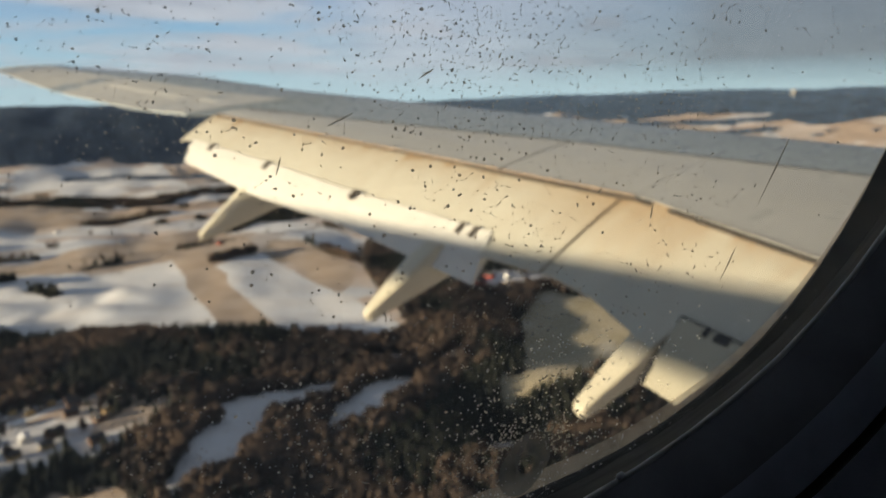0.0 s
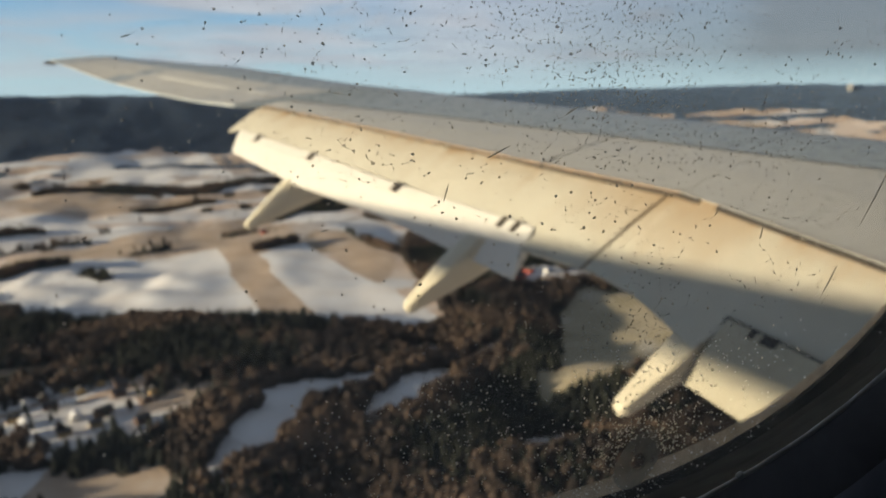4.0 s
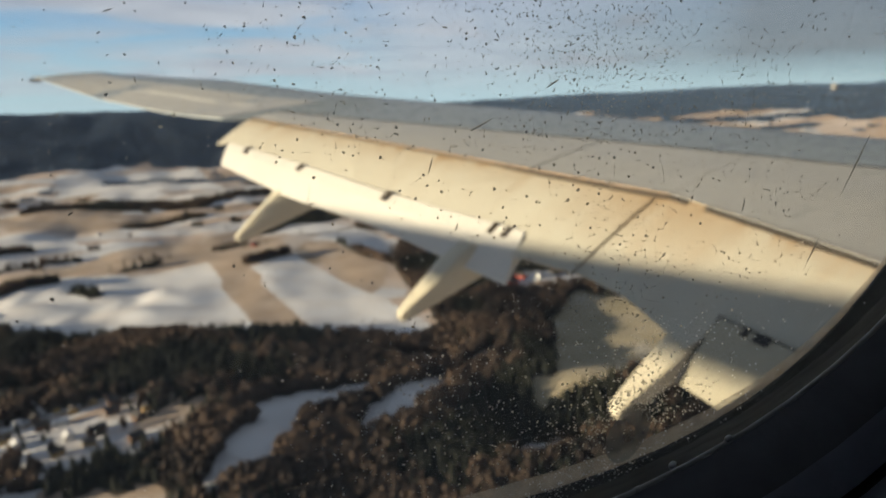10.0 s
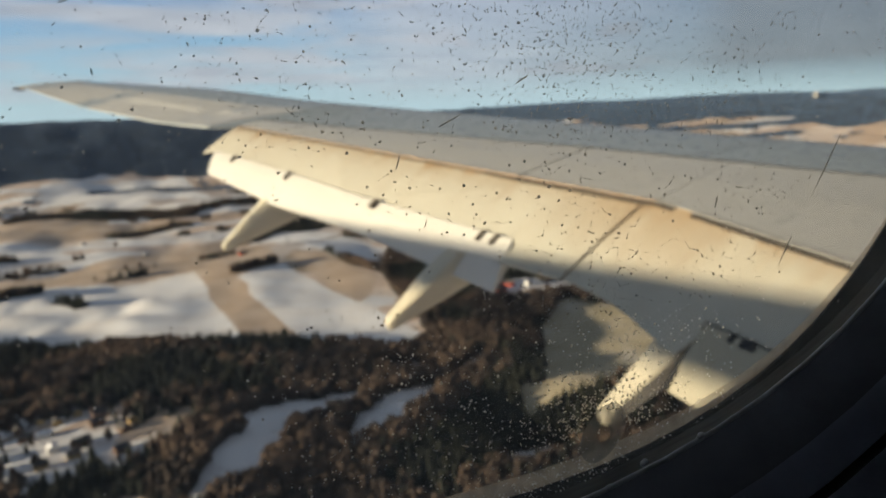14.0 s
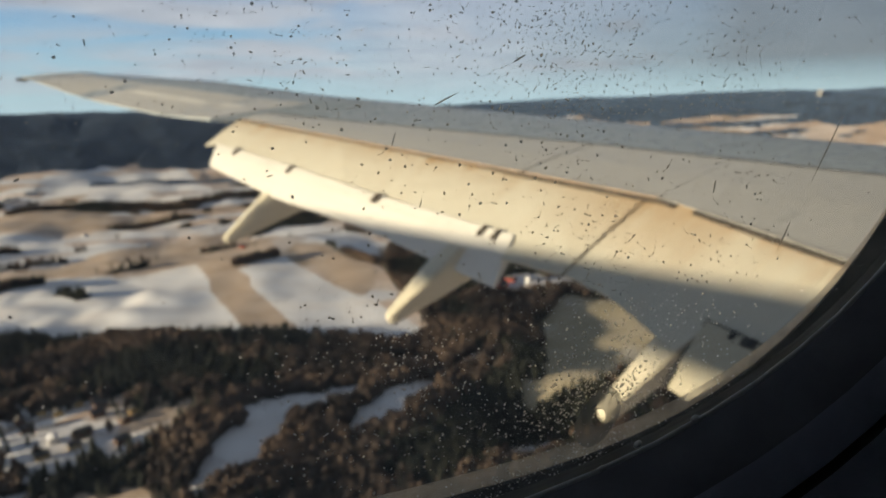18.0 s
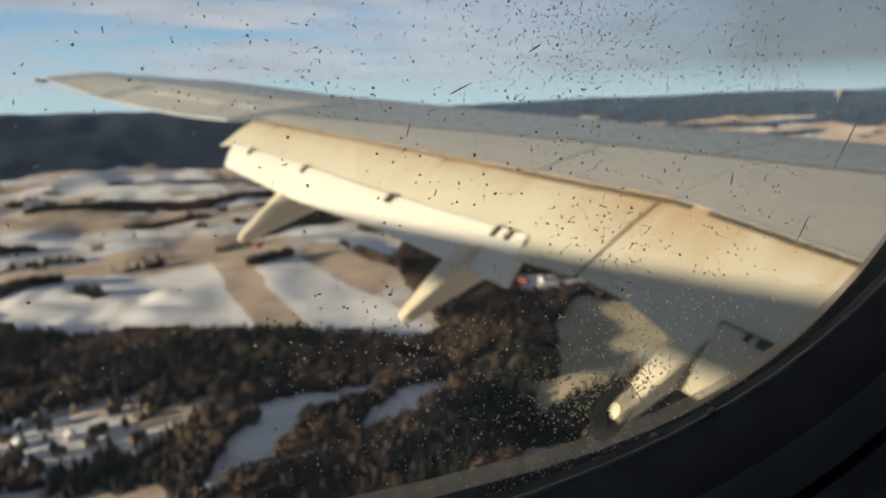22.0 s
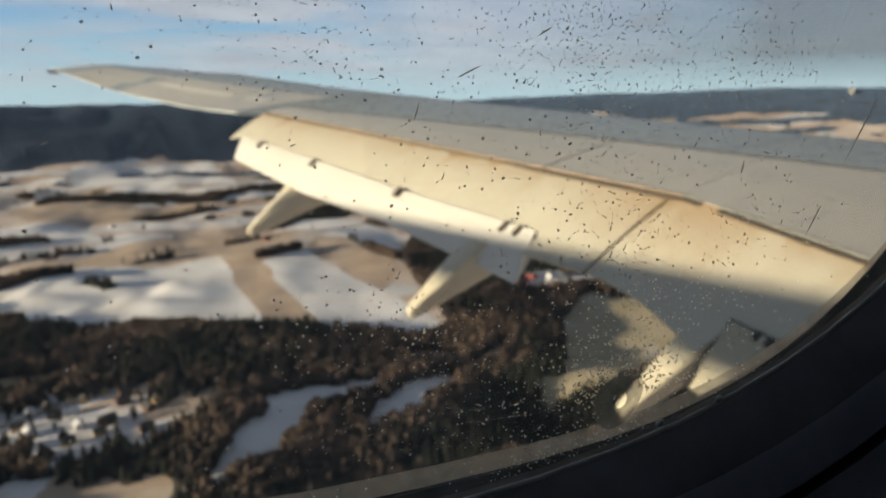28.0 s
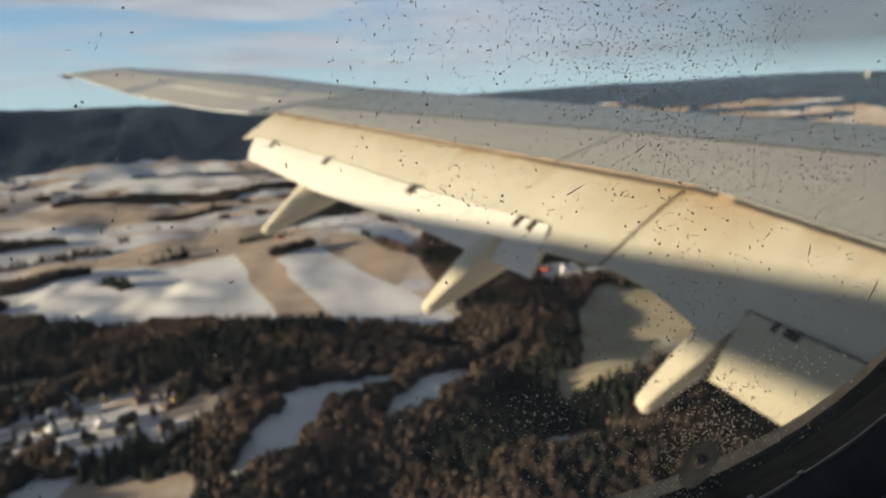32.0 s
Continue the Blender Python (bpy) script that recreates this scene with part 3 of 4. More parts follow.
AFT_B = [(4.36, (2.21, -1.37)), (6.05, (1.61, -1.095)), (7.36, (1.07, -0.955)), (9.02, (0.485, -0.675))]


def aft_ring(f, thick=0.05):
    ya, yb = 4.50 + (9.21 - 4.50) * f, 4.36 + (9.02 - 4.36) * f
    a = Vector((lerp_table(ya, [(y, p[0]) for y, p in AFT_A]), ya, lerp_table(ya, [(y, p[1]) for y, p in AFT_A])))
    b = Vector((lerp_table(yb, [(y, p[0]) for y, p in AFT_B]), yb, lerp_table(yb, [(y, p[1]) for y, p in AFT_B])))
    n = Vector((-0.62, 0, 0.78))
    pts = [b, a + (b - a) * 0.66 + n * 0.018, a + (b - a) * 0.33 + n * 0.028, a + n * 0.022, a + Vector((0.06, 0, 0.0))]
    return pts + [a + Vector((0.03, 0, -thick)), a + (b - a) * 0.4 - n * thick, b - n * 0.012]


part("aft_flap", loft([aft_ring(k / 18) for k in range(19)]), AFT_WHITE, aircraft, "clean white aft flap, steeply lowered")


def aft_point(f, u, lift=0.0):
    r = aft_ring(f)
    return r[3] + (r[0] - r[3]) * u + Vector((-0.62, 0, 0.78)) * lift


for f, wide in ((0.031, 0.05), (0.060, 0.05), (0.332, 0.11), (0.645, 0.08), (0.896, 0.09)):
    p = aft_point(f, 0.10, 0.012)
    bm = bmesh.new()
    bmesh.ops.create_cube(bm, size=1.0)
    bmesh.ops.scale(bm, vec=(0.115, wide, 0.03), verts=bm.verts)
    bmesh.ops.bevel(bm, geom=bm.edges[:], offset=0.010, segments=1, affect="EDGES")
    bmesh.ops.rotate(bm, matrix=Matrix.Rotation(radians(-40), 3, "Y"), verts=bm.verts)
    bmesh.ops.translate(bm, vec=p, verts=bm.verts)
    part("flap_bracket", bm, SOOT_AND_SHADE, aircraft, "dark flap hinge bracket")

# aft flap of the inboard flap
IN_A, IN_B = Vector((2.78, 2.75, -1.26)), Vector((2.46, 2.72, -1.575))
rings = []
for k in range(7):
    s = Vector((0.0, -3.2 * k / 6, -0.20 * k / 6))
    n = Vector((-0.70, 0, 0.71))
    rings.append([IN_B + s, IN_A.lerp(IN_B, 0.5) + s + n * 0.03, IN_A + s + n * 0.03, IN_A + s + Vector((0.06, 0, 0)), IN_A + s - n * 0.05, IN_A.lerp(IN_B, 0.5) + s - n * 0.05, IN_B + s - n * 0.012])
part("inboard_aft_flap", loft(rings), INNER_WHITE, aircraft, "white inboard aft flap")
n = Vector((-0.70, 0, 0.71))
part("aft_flap_seal", join(slab(IN_A + n * 0.034 + Vector((0.03, 0.02, 0)), IN_A + n * 0.034 + Vector((0.03, -2.6, -0.162)), IN_A + n * 0.034 + Vector((-0.015, -2.6, -0.198)), IN_A + n * 0.034 + Vector((-0.015, 0.02, -0.036)), 0.02),
                           slab(IN_A + n * 0.034 + Vector((0.03, 0.03, 0)), IN_A + n * 0.034 + Vector((0.03, -0.01, 0)), IN_B + n * 0.02 + Vector((0, -0.01, 0)), IN_B + n * 0.02 + Vector((0, 0.03, 0)), 0.02)),
     RUBBER_AND_SHADE, aircraft, "black seal round the inboard aft flap")
for dy, wide in ((-0.31, 0.10), (-0.20, 0.04)):
    bm = bmesh.new()
    bmesh.ops.create_cube(bm, size=1.0)
    bmesh.ops.scale(bm, vec=(0.065, wide, 0.025), verts=bm.verts)
    bmesh.ops.bevel(bm, geom=bm.edges[:], offset=0.008, segments=1, affect="EDGES")
    bmesh.ops.rotate(bm, matrix=Matrix.Rotation(radians(-40), 3, "Y"), verts=bm.verts)
    bmesh.ops.translate(bm, vec=IN_A + Vector((-0.030, dy, dy * 0.0625 + 0.010)), verts=bm.verts)
    part("flap_bracket", bm, RUBBER_AND_SHADE, aircraft, "dark flap hinge bracket")


def fairing(tip, rise, keel, wide, length=0.82):
    """A canoe fairing that hangs from the flap track: flat top, slab sides and rounded keel meet in a blunt tail.
    rise, keel: degrees by which the top and the keel climb forwards from the tail."""
    tip = Vector(tip)
    top_way = Vector((math.cos(radians(rise)), 0, math.sin(radians(rise))))
    keel_way = Vector((math.cos(radians(keel)), 0, math.sin(radians(keel)))) * 1.5
    # half width and depth round one side of the section, from the crown of the top to the keel
    half = ((0.0, -0.025), (0.55, -0.012), (0.86, 0.02), (1.0, 0.10), (1.0, 0.35), (0.95, 0.62), (0.76, 0.86), (0.40, 0.98))
    outline = list(half) + [(0.0, 1.0)] + [(-a, b) for a, b in half[:0:-1]]
    rings = []
    for f, shrink in ((0.0, 0.55), (0.015, 0.85), (0.05, 1.0), (0.15, 1.0), (0.3, 1.0), (0.45, 1.0), (0.6, 1.0), (0.8, 1.0), (1.0, 1.0)):
        p = tip + top_way * length * f
        q = tip + Vector((0.045, 0, -0.085)) + keel_way * length * f
        w2 = (0.050 + (wide - 0.050) * min(1.0, f / 0.75) ** 0.9) * shrink
        mid = (p + q) / 2
        rings.append([mid + Vector((0, w2 * a, 0)) + (p + (q - p) * b - mid) * shrink for a, b in outline])
    return loft(rings)


for tip, rise, keel, wide in (((0.475, 7.7, -1.395), 43.5, 21, 0.165), ((1.51, 4.95, -1.67), 42, 24, 0.165), ((2.14, 2.905, -1.74), 37, 26, 0.125)):
    canoe = part("flap_track_fairing", fairing(tip, rise, keel, wide), FAIRING_CREAM, aircraft, "white canoe-shaped flap track fairing", smooth=True)
    canoe.data.set_sharp_from_angle(angle=radians(38))

# tailplane behind the camera: it casts the band of shade across the flaps
tail_rings = []
for y in (-1.5, 0.5, 3.0, 4.65, 8.3):
    x, z = -12.5 + 0.6 * (4 - y), 1.646 + (0.041 if y > 4.65 else 0.022) * (y - 4.65)
    c = 2.30 - 0.13 * y if y > 4.65 else 2.55 - 0.18 * y
    tail_rings.append([Vector((x - c * u, y, z - 0.08 * c * u + q)) for u, q in ((0, 0), (0.25, 0.10), (0.6, 0.07), (1, 0.0), (0.6, -0.07), (0.25, -0.10))])
part("tailplane", loft(tail_rings), SKIN_GREY, aircraft, "grey tailplane")

# fuselage: a tube with an opening round the window
RAD, MIDY, MIDZ = 1.88, -1.785, -0.05
verts, faces, index = [], [], {}
xs = sorted([-16, -12, -8, -5, -0.6, -0.26, 0.32, 5, 8, 12] + [k * 0.52 + d for k in (-11, -10, -9, -8, -7, -6, -5, -4, -3) for d in (-0.12, 0.12)])
far_windows = {round(k * 0.52 - 0.12, 4) for k in (-7, -6, -5, -4, -3, -2, 2, 3, 4, 5, 6, 7)}
angs = [-0.12, 0.42] + list(np.linspace(0.42, 2 * math.pi - 0.12, 30))[1:-1]
for i, x in enumerate(xs):
    r = RAD * (1.0 if x > -9 else (1.0 - 0.55 * ((-9 - x) / 7) ** 1.3))
    for j, a in enumerate(angs):
        verts.append((x, MIDY + r * math.cos(a), MIDZ + (0 if x > -9 else 0.12 * (-9 - x)) + r * math.sin(a)))
m = len(angs)
for i in range(len(xs) - 1):
    for j in range(m):
        k = (j + 1) % m
        if xs[i] == -0.26 and j == 0 or round(xs[i], 4) in far_windows and angs[j] < math.pi - 0.02 < angs[(j + 1) % m]:
            continue
        faces.append((i * m + j, i * m + k, (i + 1) * m + k, (i + 1) * m + j))
faces.append(tuple(range(m)))
faces.append(tuple(range((len(xs) - 1) * m, len(xs) * m)))
skin = part("fuselage", (verts, faces), SKIN_GREY, aircraft, "grey fuselage skin")


def oval(cx, cz, a, b, y, power=2.8, count=96):
    ring = []
    for t in range(count):
        q = 2 * math.pi * t / count
        c, s = math.cos(q), math.sin(q)
        ring.append(Vector((cx + a * math.copysign(abs(c) ** (2 / power), c), y, cz + b * math.copysign(abs(s) ** (2 / power), s))))
    return ring


# the cabin window: outer aperture, gasket, lip and dark lining
window = thing("cabin_window", BASE + Vector((0.028, 0.089, 0.149)), "scratched oval cabin window in a dark plastic frame", "window", kind="structure")
window_at = Vector(window.location) - BASE


def wpart(name, rings, mat, label, smooth=True):
    v, f = loft(rings, caps=False)
    return part(name, ([p - window_at for p in v], f), mat, window, label, smooth)


O1 = dict(cx=0.0283, cz=0.149)
wpart("outer_frame", [oval(a=0.46, b=0.62, y=0.088, power=9, **O1), oval(cx=0.0318, cz=0.1674, a=0.19, b=0.262, y=0.101), oval(cx=0.0318, cz=0.1674, a=0.1610, b=0.2346, y=0.1005),
                      oval(cx=0.0318, cz=0.1674, a=0.1597, b=0.2333, y=0.0995), oval(cx=0.0275, cz=0.1448, a=0.1374, b=0.2048, y=0.0865, power=2.85)], SEALANT, "dark bevelled edge of the outer window frame")
wpart("pane_edge", [oval(cx=0.0297, cz=0.1495, a=0.1429, b=0.2074, y=0.0892), oval(cx=0.0297, cz=0.1495, a=0.1435, b=0.2081, y=0.0889), oval(cx=0.0284, cz=0.1495, a=0.1510, b=0.2160, y=0.0889)], EDGE_FILM, "tan grimy edge of the outer pane")
NEAR = 0.771                      # the inner frame stands nearer to the eye than the panes


def rim(a, b, y, power=2.8):
    return oval(0.0013 * NEAR, 0.1554 * NEAR, a * NEAR, b * NEAR, y * NEAR, power)


wpart("gasket", [oval(cx=0.0275, cz=0.1448, a=0.1374, b=0.2048, y=0.0865, power=2.85), oval(cx=0.019, cz=0.150, a=0.156, b=0.2125, y=0.084), oval(cx=0.006, cz=0.152, a=0.1665, b=0.2092, y=0.079), rim(0.1702, 0.2123, 0.0758)], GASKET, "dirty black rubber gasket")
wpart("pane_lip", [rim(0.1702, 0.2123, 0.0758), rim(0.17, 0.2121, 0.07555), rim(0.17002, 0.21212, 0.0752), rim(0.1705, 0.2126, 0.0750)], LIP, "pale lip of the inner window frame")
wpart("reveal", [rim(0.1705, 0.2126, 0.0750), rim(0.1735, 0.2155, 0.0705), rim(0.1765, 0.2185, 0.0685)], REVEAL, "black plastic window reveal")
wpart("lining", [rim(0.1765, 0.2185, 0.0685), rim(0.1785, 0.2205, 0.0675), rim(0.1835, 0.2255, 0.0665)], LINING, "grey plastic window surround in shade")
wpart("lining_seam", [rim(0.1835, 0.2255, 0.0665), rim(0.1839, 0.2259, 0.072), rim(0.1852, 0.2272, 0.072), rim(0.1856, 0.2276, 0.0662)], RUBBER_AND_SHADE, "black joint in the wall lining")
wpart("wall_lining", [rim(0.1856, 0.2276, 0.0662), rim(0.21, 0.252, 0.063), rim(0.40, 0.45, 0.05, 6), rim(1.2, 1.2, 0.05, 8)], LINING, "grey wall panel round the window, in deep shade")


def pane(name, y, thick, a, b, centre, label, mat):
    front, back = oval(a=a, b=b, y=y, **centre), oval(a=a, b=b, y=y + thick, **centre)
    v, f = loft([front, back])
    ob = part(name, ([p - window_at for p in v], f), mat, window, label)
    ob.visible_shadow = False
    return ob


pane("inner_pane", 0.0760, 0.0016, 0.1780, 0.2200, dict(cx=0.0013, cz=0.1554), "scratched, slightly dirty acrylic inner pane", HAZY)
pane("outer_pane", 0.0900, 0.0030, 0.1520, 0.2200, O1, "clear acrylic outer pane", GLASS)

# cabin interior round the camera
cab_x = sorted([-7, 7] + [k * 0.52 + d for k in (-7, -6, -5, -4, -3, -2, 2, 3, 4, 5, 6, 7) for d in (-0.13, 0.13)])
cab_a = list(np.linspace(0.36, 2 * math.pi - 0.10, 26))
cab_v = [(x, min(0.02, MIDY + 1.78 * math.cos(a)), MIDZ + 1.78 * math.sin(a)) for x in cab_x for a in cab_a]
cab_f = []
for i in range(len(cab_x) - 1):
    for j in range(len(cab_a) - 1):
        if cab_x[i + 1] - cab_x[i] < 0.261 and cab_a[j] < math.pi + 0.12 and cab_a[j + 1] > math.pi - 0.12:
            continue
        cab_f.append((i * 26 + j, i * 26 + j + 1, (i + 1) * 26 + j + 1, (i + 1) * 26 + j))
part("cabin_shell", (cab_v, cab_f), CABIN, aircraft, "dark cabin lining")

# dust grains, streaks and scratches on the inner pane
rng = np.random.default_rng(11)


def grain(cx, cz, rx, rz, turn, y=0.0757):
    c, s = math.cos(turn), math.sin(turn)
    ring = []
    k = 6
    for t in range(k):
        q = 2 * math.pi * t / k
        r = rng.uniform(0.65, 1.2)
        u, v = rx * r * math.cos(q), rz * r * math.sin(q)
        ring.append((cx + u * c - v * s, y, cz + u * s + v * c))
    return ring + [(cx, y - 0.00018, cz)], [(t, (t + 1) % k, k) for t in range(k)]


def dust(count, box, size, long_share):
    bits = []
    while len(bits) < count:
        x, z = rng.uniform(box[0], box[1]), rng.uniform(box[2], box[3])
        if noise.noise(Vector((x * 45, z * 45, 3.1))) < rng.uniform(-0.55, 0.35):
            continue
        if rng.random() > 0.16 + 0.84 * min(1.0, max(0.0, (x + 0.004) / 0.045)):
            continue
        if rng.random() < 0.85 * min(1.0, max(0.0, (x - 0.060) / 0.03)):
            continue
        r = size * min(1.8, rng.lognormal(0, 0.32))
        if rng.random() < long_share:
            bits.append(grain(x, z, r * rng.uniform(1.4, 2.8), r * 0.45, rng.normal(1.1, 0.7)))
        else:
            bits.append(grain(x, z, r, r * rng.uniform(0.6, 1.1), rng.uniform(0, 3.1)))
    return bits


bits = dust(2600, (-0.06, 0.16, -0.10, 0.05), 0.00014, 0.10)
bits += dust(1150, (-0.03, 0.15, -0.002, 0.030), 0.000115, 0.25)
bits += dust(800, (0.020, 0.095, -0.034, 0.002), 0.00014, 0.08)
bits += dust(850, (0.005, 0.062, -0.060, -0.022), 0.00013, 0.10)
bits += dust(3000, (-0.03, 0.15, -0.001, 0.036), 0.00008, 0.30)
for k in range(420):
    a, d = rng.uniform(0, 6.28), 0.0034 + abs(rng.normal(0, 0.0062))
    x, z = 0.0548 + d * math.cos(a) * 1.15, -0.0452 + d * abs(math.sin(a))
    bits.append(grain(x, z, 0.00020 * rng.lognormal(0, 0.3), 0.00017, rng.uniform(0, 3)))
for name, label, mat, low in (("dust_grains", "dark specks of dust on the pane", SPECK, False), ("lit_dust_grains", "dust specks low on the pane, coloured paler as if lit", LIT_SPECK, True)):
    v, f = join(*[b for b in bits if (b[0][-1][2] < -0.027) == low])
    tagged(part(name, ([Vector(p) - window_at for p in v], f), mat, window, label), kind="stuff")
for x, z, length, turn in ((0.0311, 0.00165, 0.0040, 0.42), (0.0243, -0.0030, 0.0024, 1.25), (0.0985, -0.0075, 0.0115, 1.05), (0.0905, -0.021, 0.006, 1.05), (0.0415, 0.0065, 0.0022, 0.5), (0.075, -0.012, 0.003, 1.4)):
    part("scratch", ([Vector(p) - window_at for p in grain(x, z, length / 2, 0.00013, turn)[0]], grain(x, z, length / 2, 0.00013, turn)[1]), SPECK, window)
# breather hole in the pane
BREATHER = (0.0550, -0.0455)
hx, hz = BREATHER
film = []
for t in np.linspace(0, 2 * math.pi, 32, endpoint=False):
    c, s = math.cos(t), math.sin(t)
    film.append([Vector((hx + r * c, y, hz + r * s * 1.1)) - window_at for r, y in ((0.00125, 0.0756), (0.00145, 0.0753), (0.0021 + 0.0004 * math.sin(3 * t + 1), 0.0755), (0.0040 + 0.0007 * math.sin(2 * t), 0.0757))])
v, f = loft(film + [film[0]], closed=False, caps=False)
film_ob = part("breather_hole", (v, f), RING_FILM, window, "small breather hole with a ring of brown grime", True)
film_ob.visible_shadow = False
# beads of sealant on the gasket
for x, z in ((0.0755, -0.0507), (0.0570, -0.0554), (0.0639, -0.0527)):
    bm = bmesh.new()
    bmesh.ops.create_icosphere(bm, subdivisions=2, radius=1.0)
    bmesh.ops.scale(bm, vec=(0.00058, 0.0004, 0.00037), verts=bm.verts)
    bmesh.ops.rotate(bm, matrix=Matrix.Rotation(radians(-32), 3, "Y"), verts=bm.verts)
    bmesh.ops.translate(bm, vec=Vector((x, 0.0775, z)) * 0.75 - window_at, verts=bm.verts)
    part("sealant_bead", bm, LIP, window, "small grey bead of sealant", True)

# ---- the valley: ground level is about 0, the aircraft hangs 280 m above it ----


def smooth(a, b, x):
    t = np.clip((x - a) / (b - a), 0, 1)
    return t * t * (3 - 2 * t)


WAVES = [(random.Random(7 + k).uniform(-1, 1), random.Random(70 + k).uniform(-1, 1), random.Random(170 + k).uniform(0, 6.28)) for k in range(24)]


def ripple(x, y, size, first, count=6):
    total = 0
    for a, b, c in WAVES[first:first + count]:
        total = total + np.sin((x * (a + 0.35) + y * (b + 0.2)) * 6.28 / size + c + 1.7 * np.sin((x * b - y * a) * 4.1 / size + c * 2))
    return total / count


def ground_z(x, y):
    r = np.hypot(x, y)
    side = np.arctan2(x, y)
    z = 18 * ripple(x, y, 900, 0) + 15 * ripple(x, y, 330, 6) + 1.3 * ripple(x, y, 110, 12)
    z = z * smooth(150, 700, r) + 46 * ripple(x, y, 290, 4) * smooth(820, 620, y) * smooth(90, 230, np.hypot(x + 140, (y - 620) * 0.9)) * (0.15 + 0.85 * smooth(70, 210, np.hypot((x - 95) / 1.3, y - 565))) * smooth(90, 260, np.hypot((x - 455) * 1.2, (y - 830) * 0.8))
    z = z + 8 * ripple(x, y, 120, 3) * smooth(230, 90, np.hypot(x + 190, (y - 1110) * 0.8))     # knolls in the snow
    left = smooth(0.62, 0.30, side)
    near = 2950 * left + 2300 * (1 - left) + 130 * ripple(x, y, 1300, 3)
    top = 288 + 24 * (1 - left) + 26 * ripple(x, y, 1500, 10) + 10 * ripple(x, y, 420, 14)
    return z * (1 - smooth(near, 4200, r)) + top * smooth(near, 4300, r) - 3


def woods_edge(x):
    """How far the near woods reach: they end at the snow fields and run on to the right of them."""
    line = np.interp(x, [-500, -254, -41, 173, 258, 295, 335, 420, 560, 720], [1130, 1005, 893, 790, 735, 770, 1090, 1320, 1230, 980])
    return line + 14 * ripple(x, x * 0.3, 240, 2) + 9 * ripple(x, x * 0.2, 90, 8)


BELTS = [(-420, 2350, 20, 2250, 60), (60, 2300, 420, 2420, 45), (170, 1640, 300, 1800, 55), (60, 1420, 100, 1440, 22), (420, 1500, 900, 1480, 50),
         (-700, 1500, -330, 1610, 40), (-260, 3000, 300, 2900, 60), (500, 2000, 1100, 2100, 60), (-900, 900, -420, 1060, 60), (760, 900, 1300, 760, 60), (-150, 1950, 30, 2010, 30), (250, 2650, 700, 2700, 60),
         (-330, 1240, -230, 1270, 20), (100, 1236, 172, 1272, 7), (286, 1318, 330, 1120, 6), (-118, 1300, -60, 1316, 6), (-420, 1420, -230, 1500, 9), (-190, 1190, -150, 1150, 12), (1500, 2250, 2100, 1950, 40), (1750, 2450, 2500, 2050, 35), (2100, 2500, 2750, 2100, 40)]
CLEARINGS = [(-140, 632, 138, 72, 0.12), (520, 905, 85, 55, 0.0), (-210, 765, 95, 20, 0.22), (-112, 500, 90, 34, -0.35), (95, 606, 76, 32, 0.12), (40, 540, 78, 27, 1.0), (172, 560, 72, 24, 0.62),
             (255, 432, 40, 24, 0.4), (300, 640, 40, 12, 0.3), (225, 690, 40, 22, -0.5)]


def plot(x, y, corners, sway=9.0):
    """True inside a field with these corners, whose hedges wander a little."""
    x, y = x + sway * ripple(x, y, 190, 3), y + sway * ripple(x, y, 150, 9)
    inside = np.zeros(np.shape(x), bool)
    for (x0, y0), (x1, y1) in zip(corners, corners[1:] + corners[:1]):
        inside ^= ((y0 > y) != (y1 > y)) & (x < (x1 - x0) * (y - y0) / ((y1 - y0) or 1e-9) + x0)
    return inside


SNOW_PLOTS = [[(-135, 1262), (30, 1300), (76, 800), (-100, 880)], [(100, 1210), (191, 1271), (252, 985), (300, 700), (140, 760)], [(-330, 1320), (-113, 1300), (-104, 860), (-280, 960)],
              [(201, 1567), (313, 1728), (406, 1369), (335, 1117), (290, 1310)], [(-480, 3160), (84, 3280), (134, 2525), (-417, 2672)], [(-330, 1560), (-250, 1840), (-420, 1900), (-520, 1650)],
              [(-330, 560), (-330, 760), (-190, 720), (-120, 560), (-60, 430), (-240, 430)], [(60, 470), (-20, 560), (60, 660), (190, 640), (250, 570)]]
STUBBLE_PLOTS = [[(30, 1306), (90, 1296), (146, 760), (78, 780)], [(215, 1340), (279, 1312), (322, 1077), (252, 950)], [(-330, 1345), (-120, 1285), (190, 1290), (150, 1690), (-158, 1510), (-334, 1390)],
                 [(-560, 2250), (-180, 2300), (-160, 1900), (-420, 1960)], [(-120, 560), (-30, 540), (20, 400), (-150, 420)], [(-60, 690), (30, 720), (20, 620), (-70, 610)]]


def meadow(x, y):
    """True on the open field under the wing."""
    edge = np.interp(y, [250, 430, 560, 690, 820, 900], [175, 230, 330, 425, 520, 560]) + 22 * ripple(x, y, 240, 7) + 8 * ripple(x, y, 80, 2)
    return (x > edge) & (x < edge + 420) & (y > 505) & (y < 850 + 25 * ripple(x, y, 200, 9)) & (ripple(x, y, 260, 13) + 0.35 * ripple(x, y, 90, 16) < 0.17)


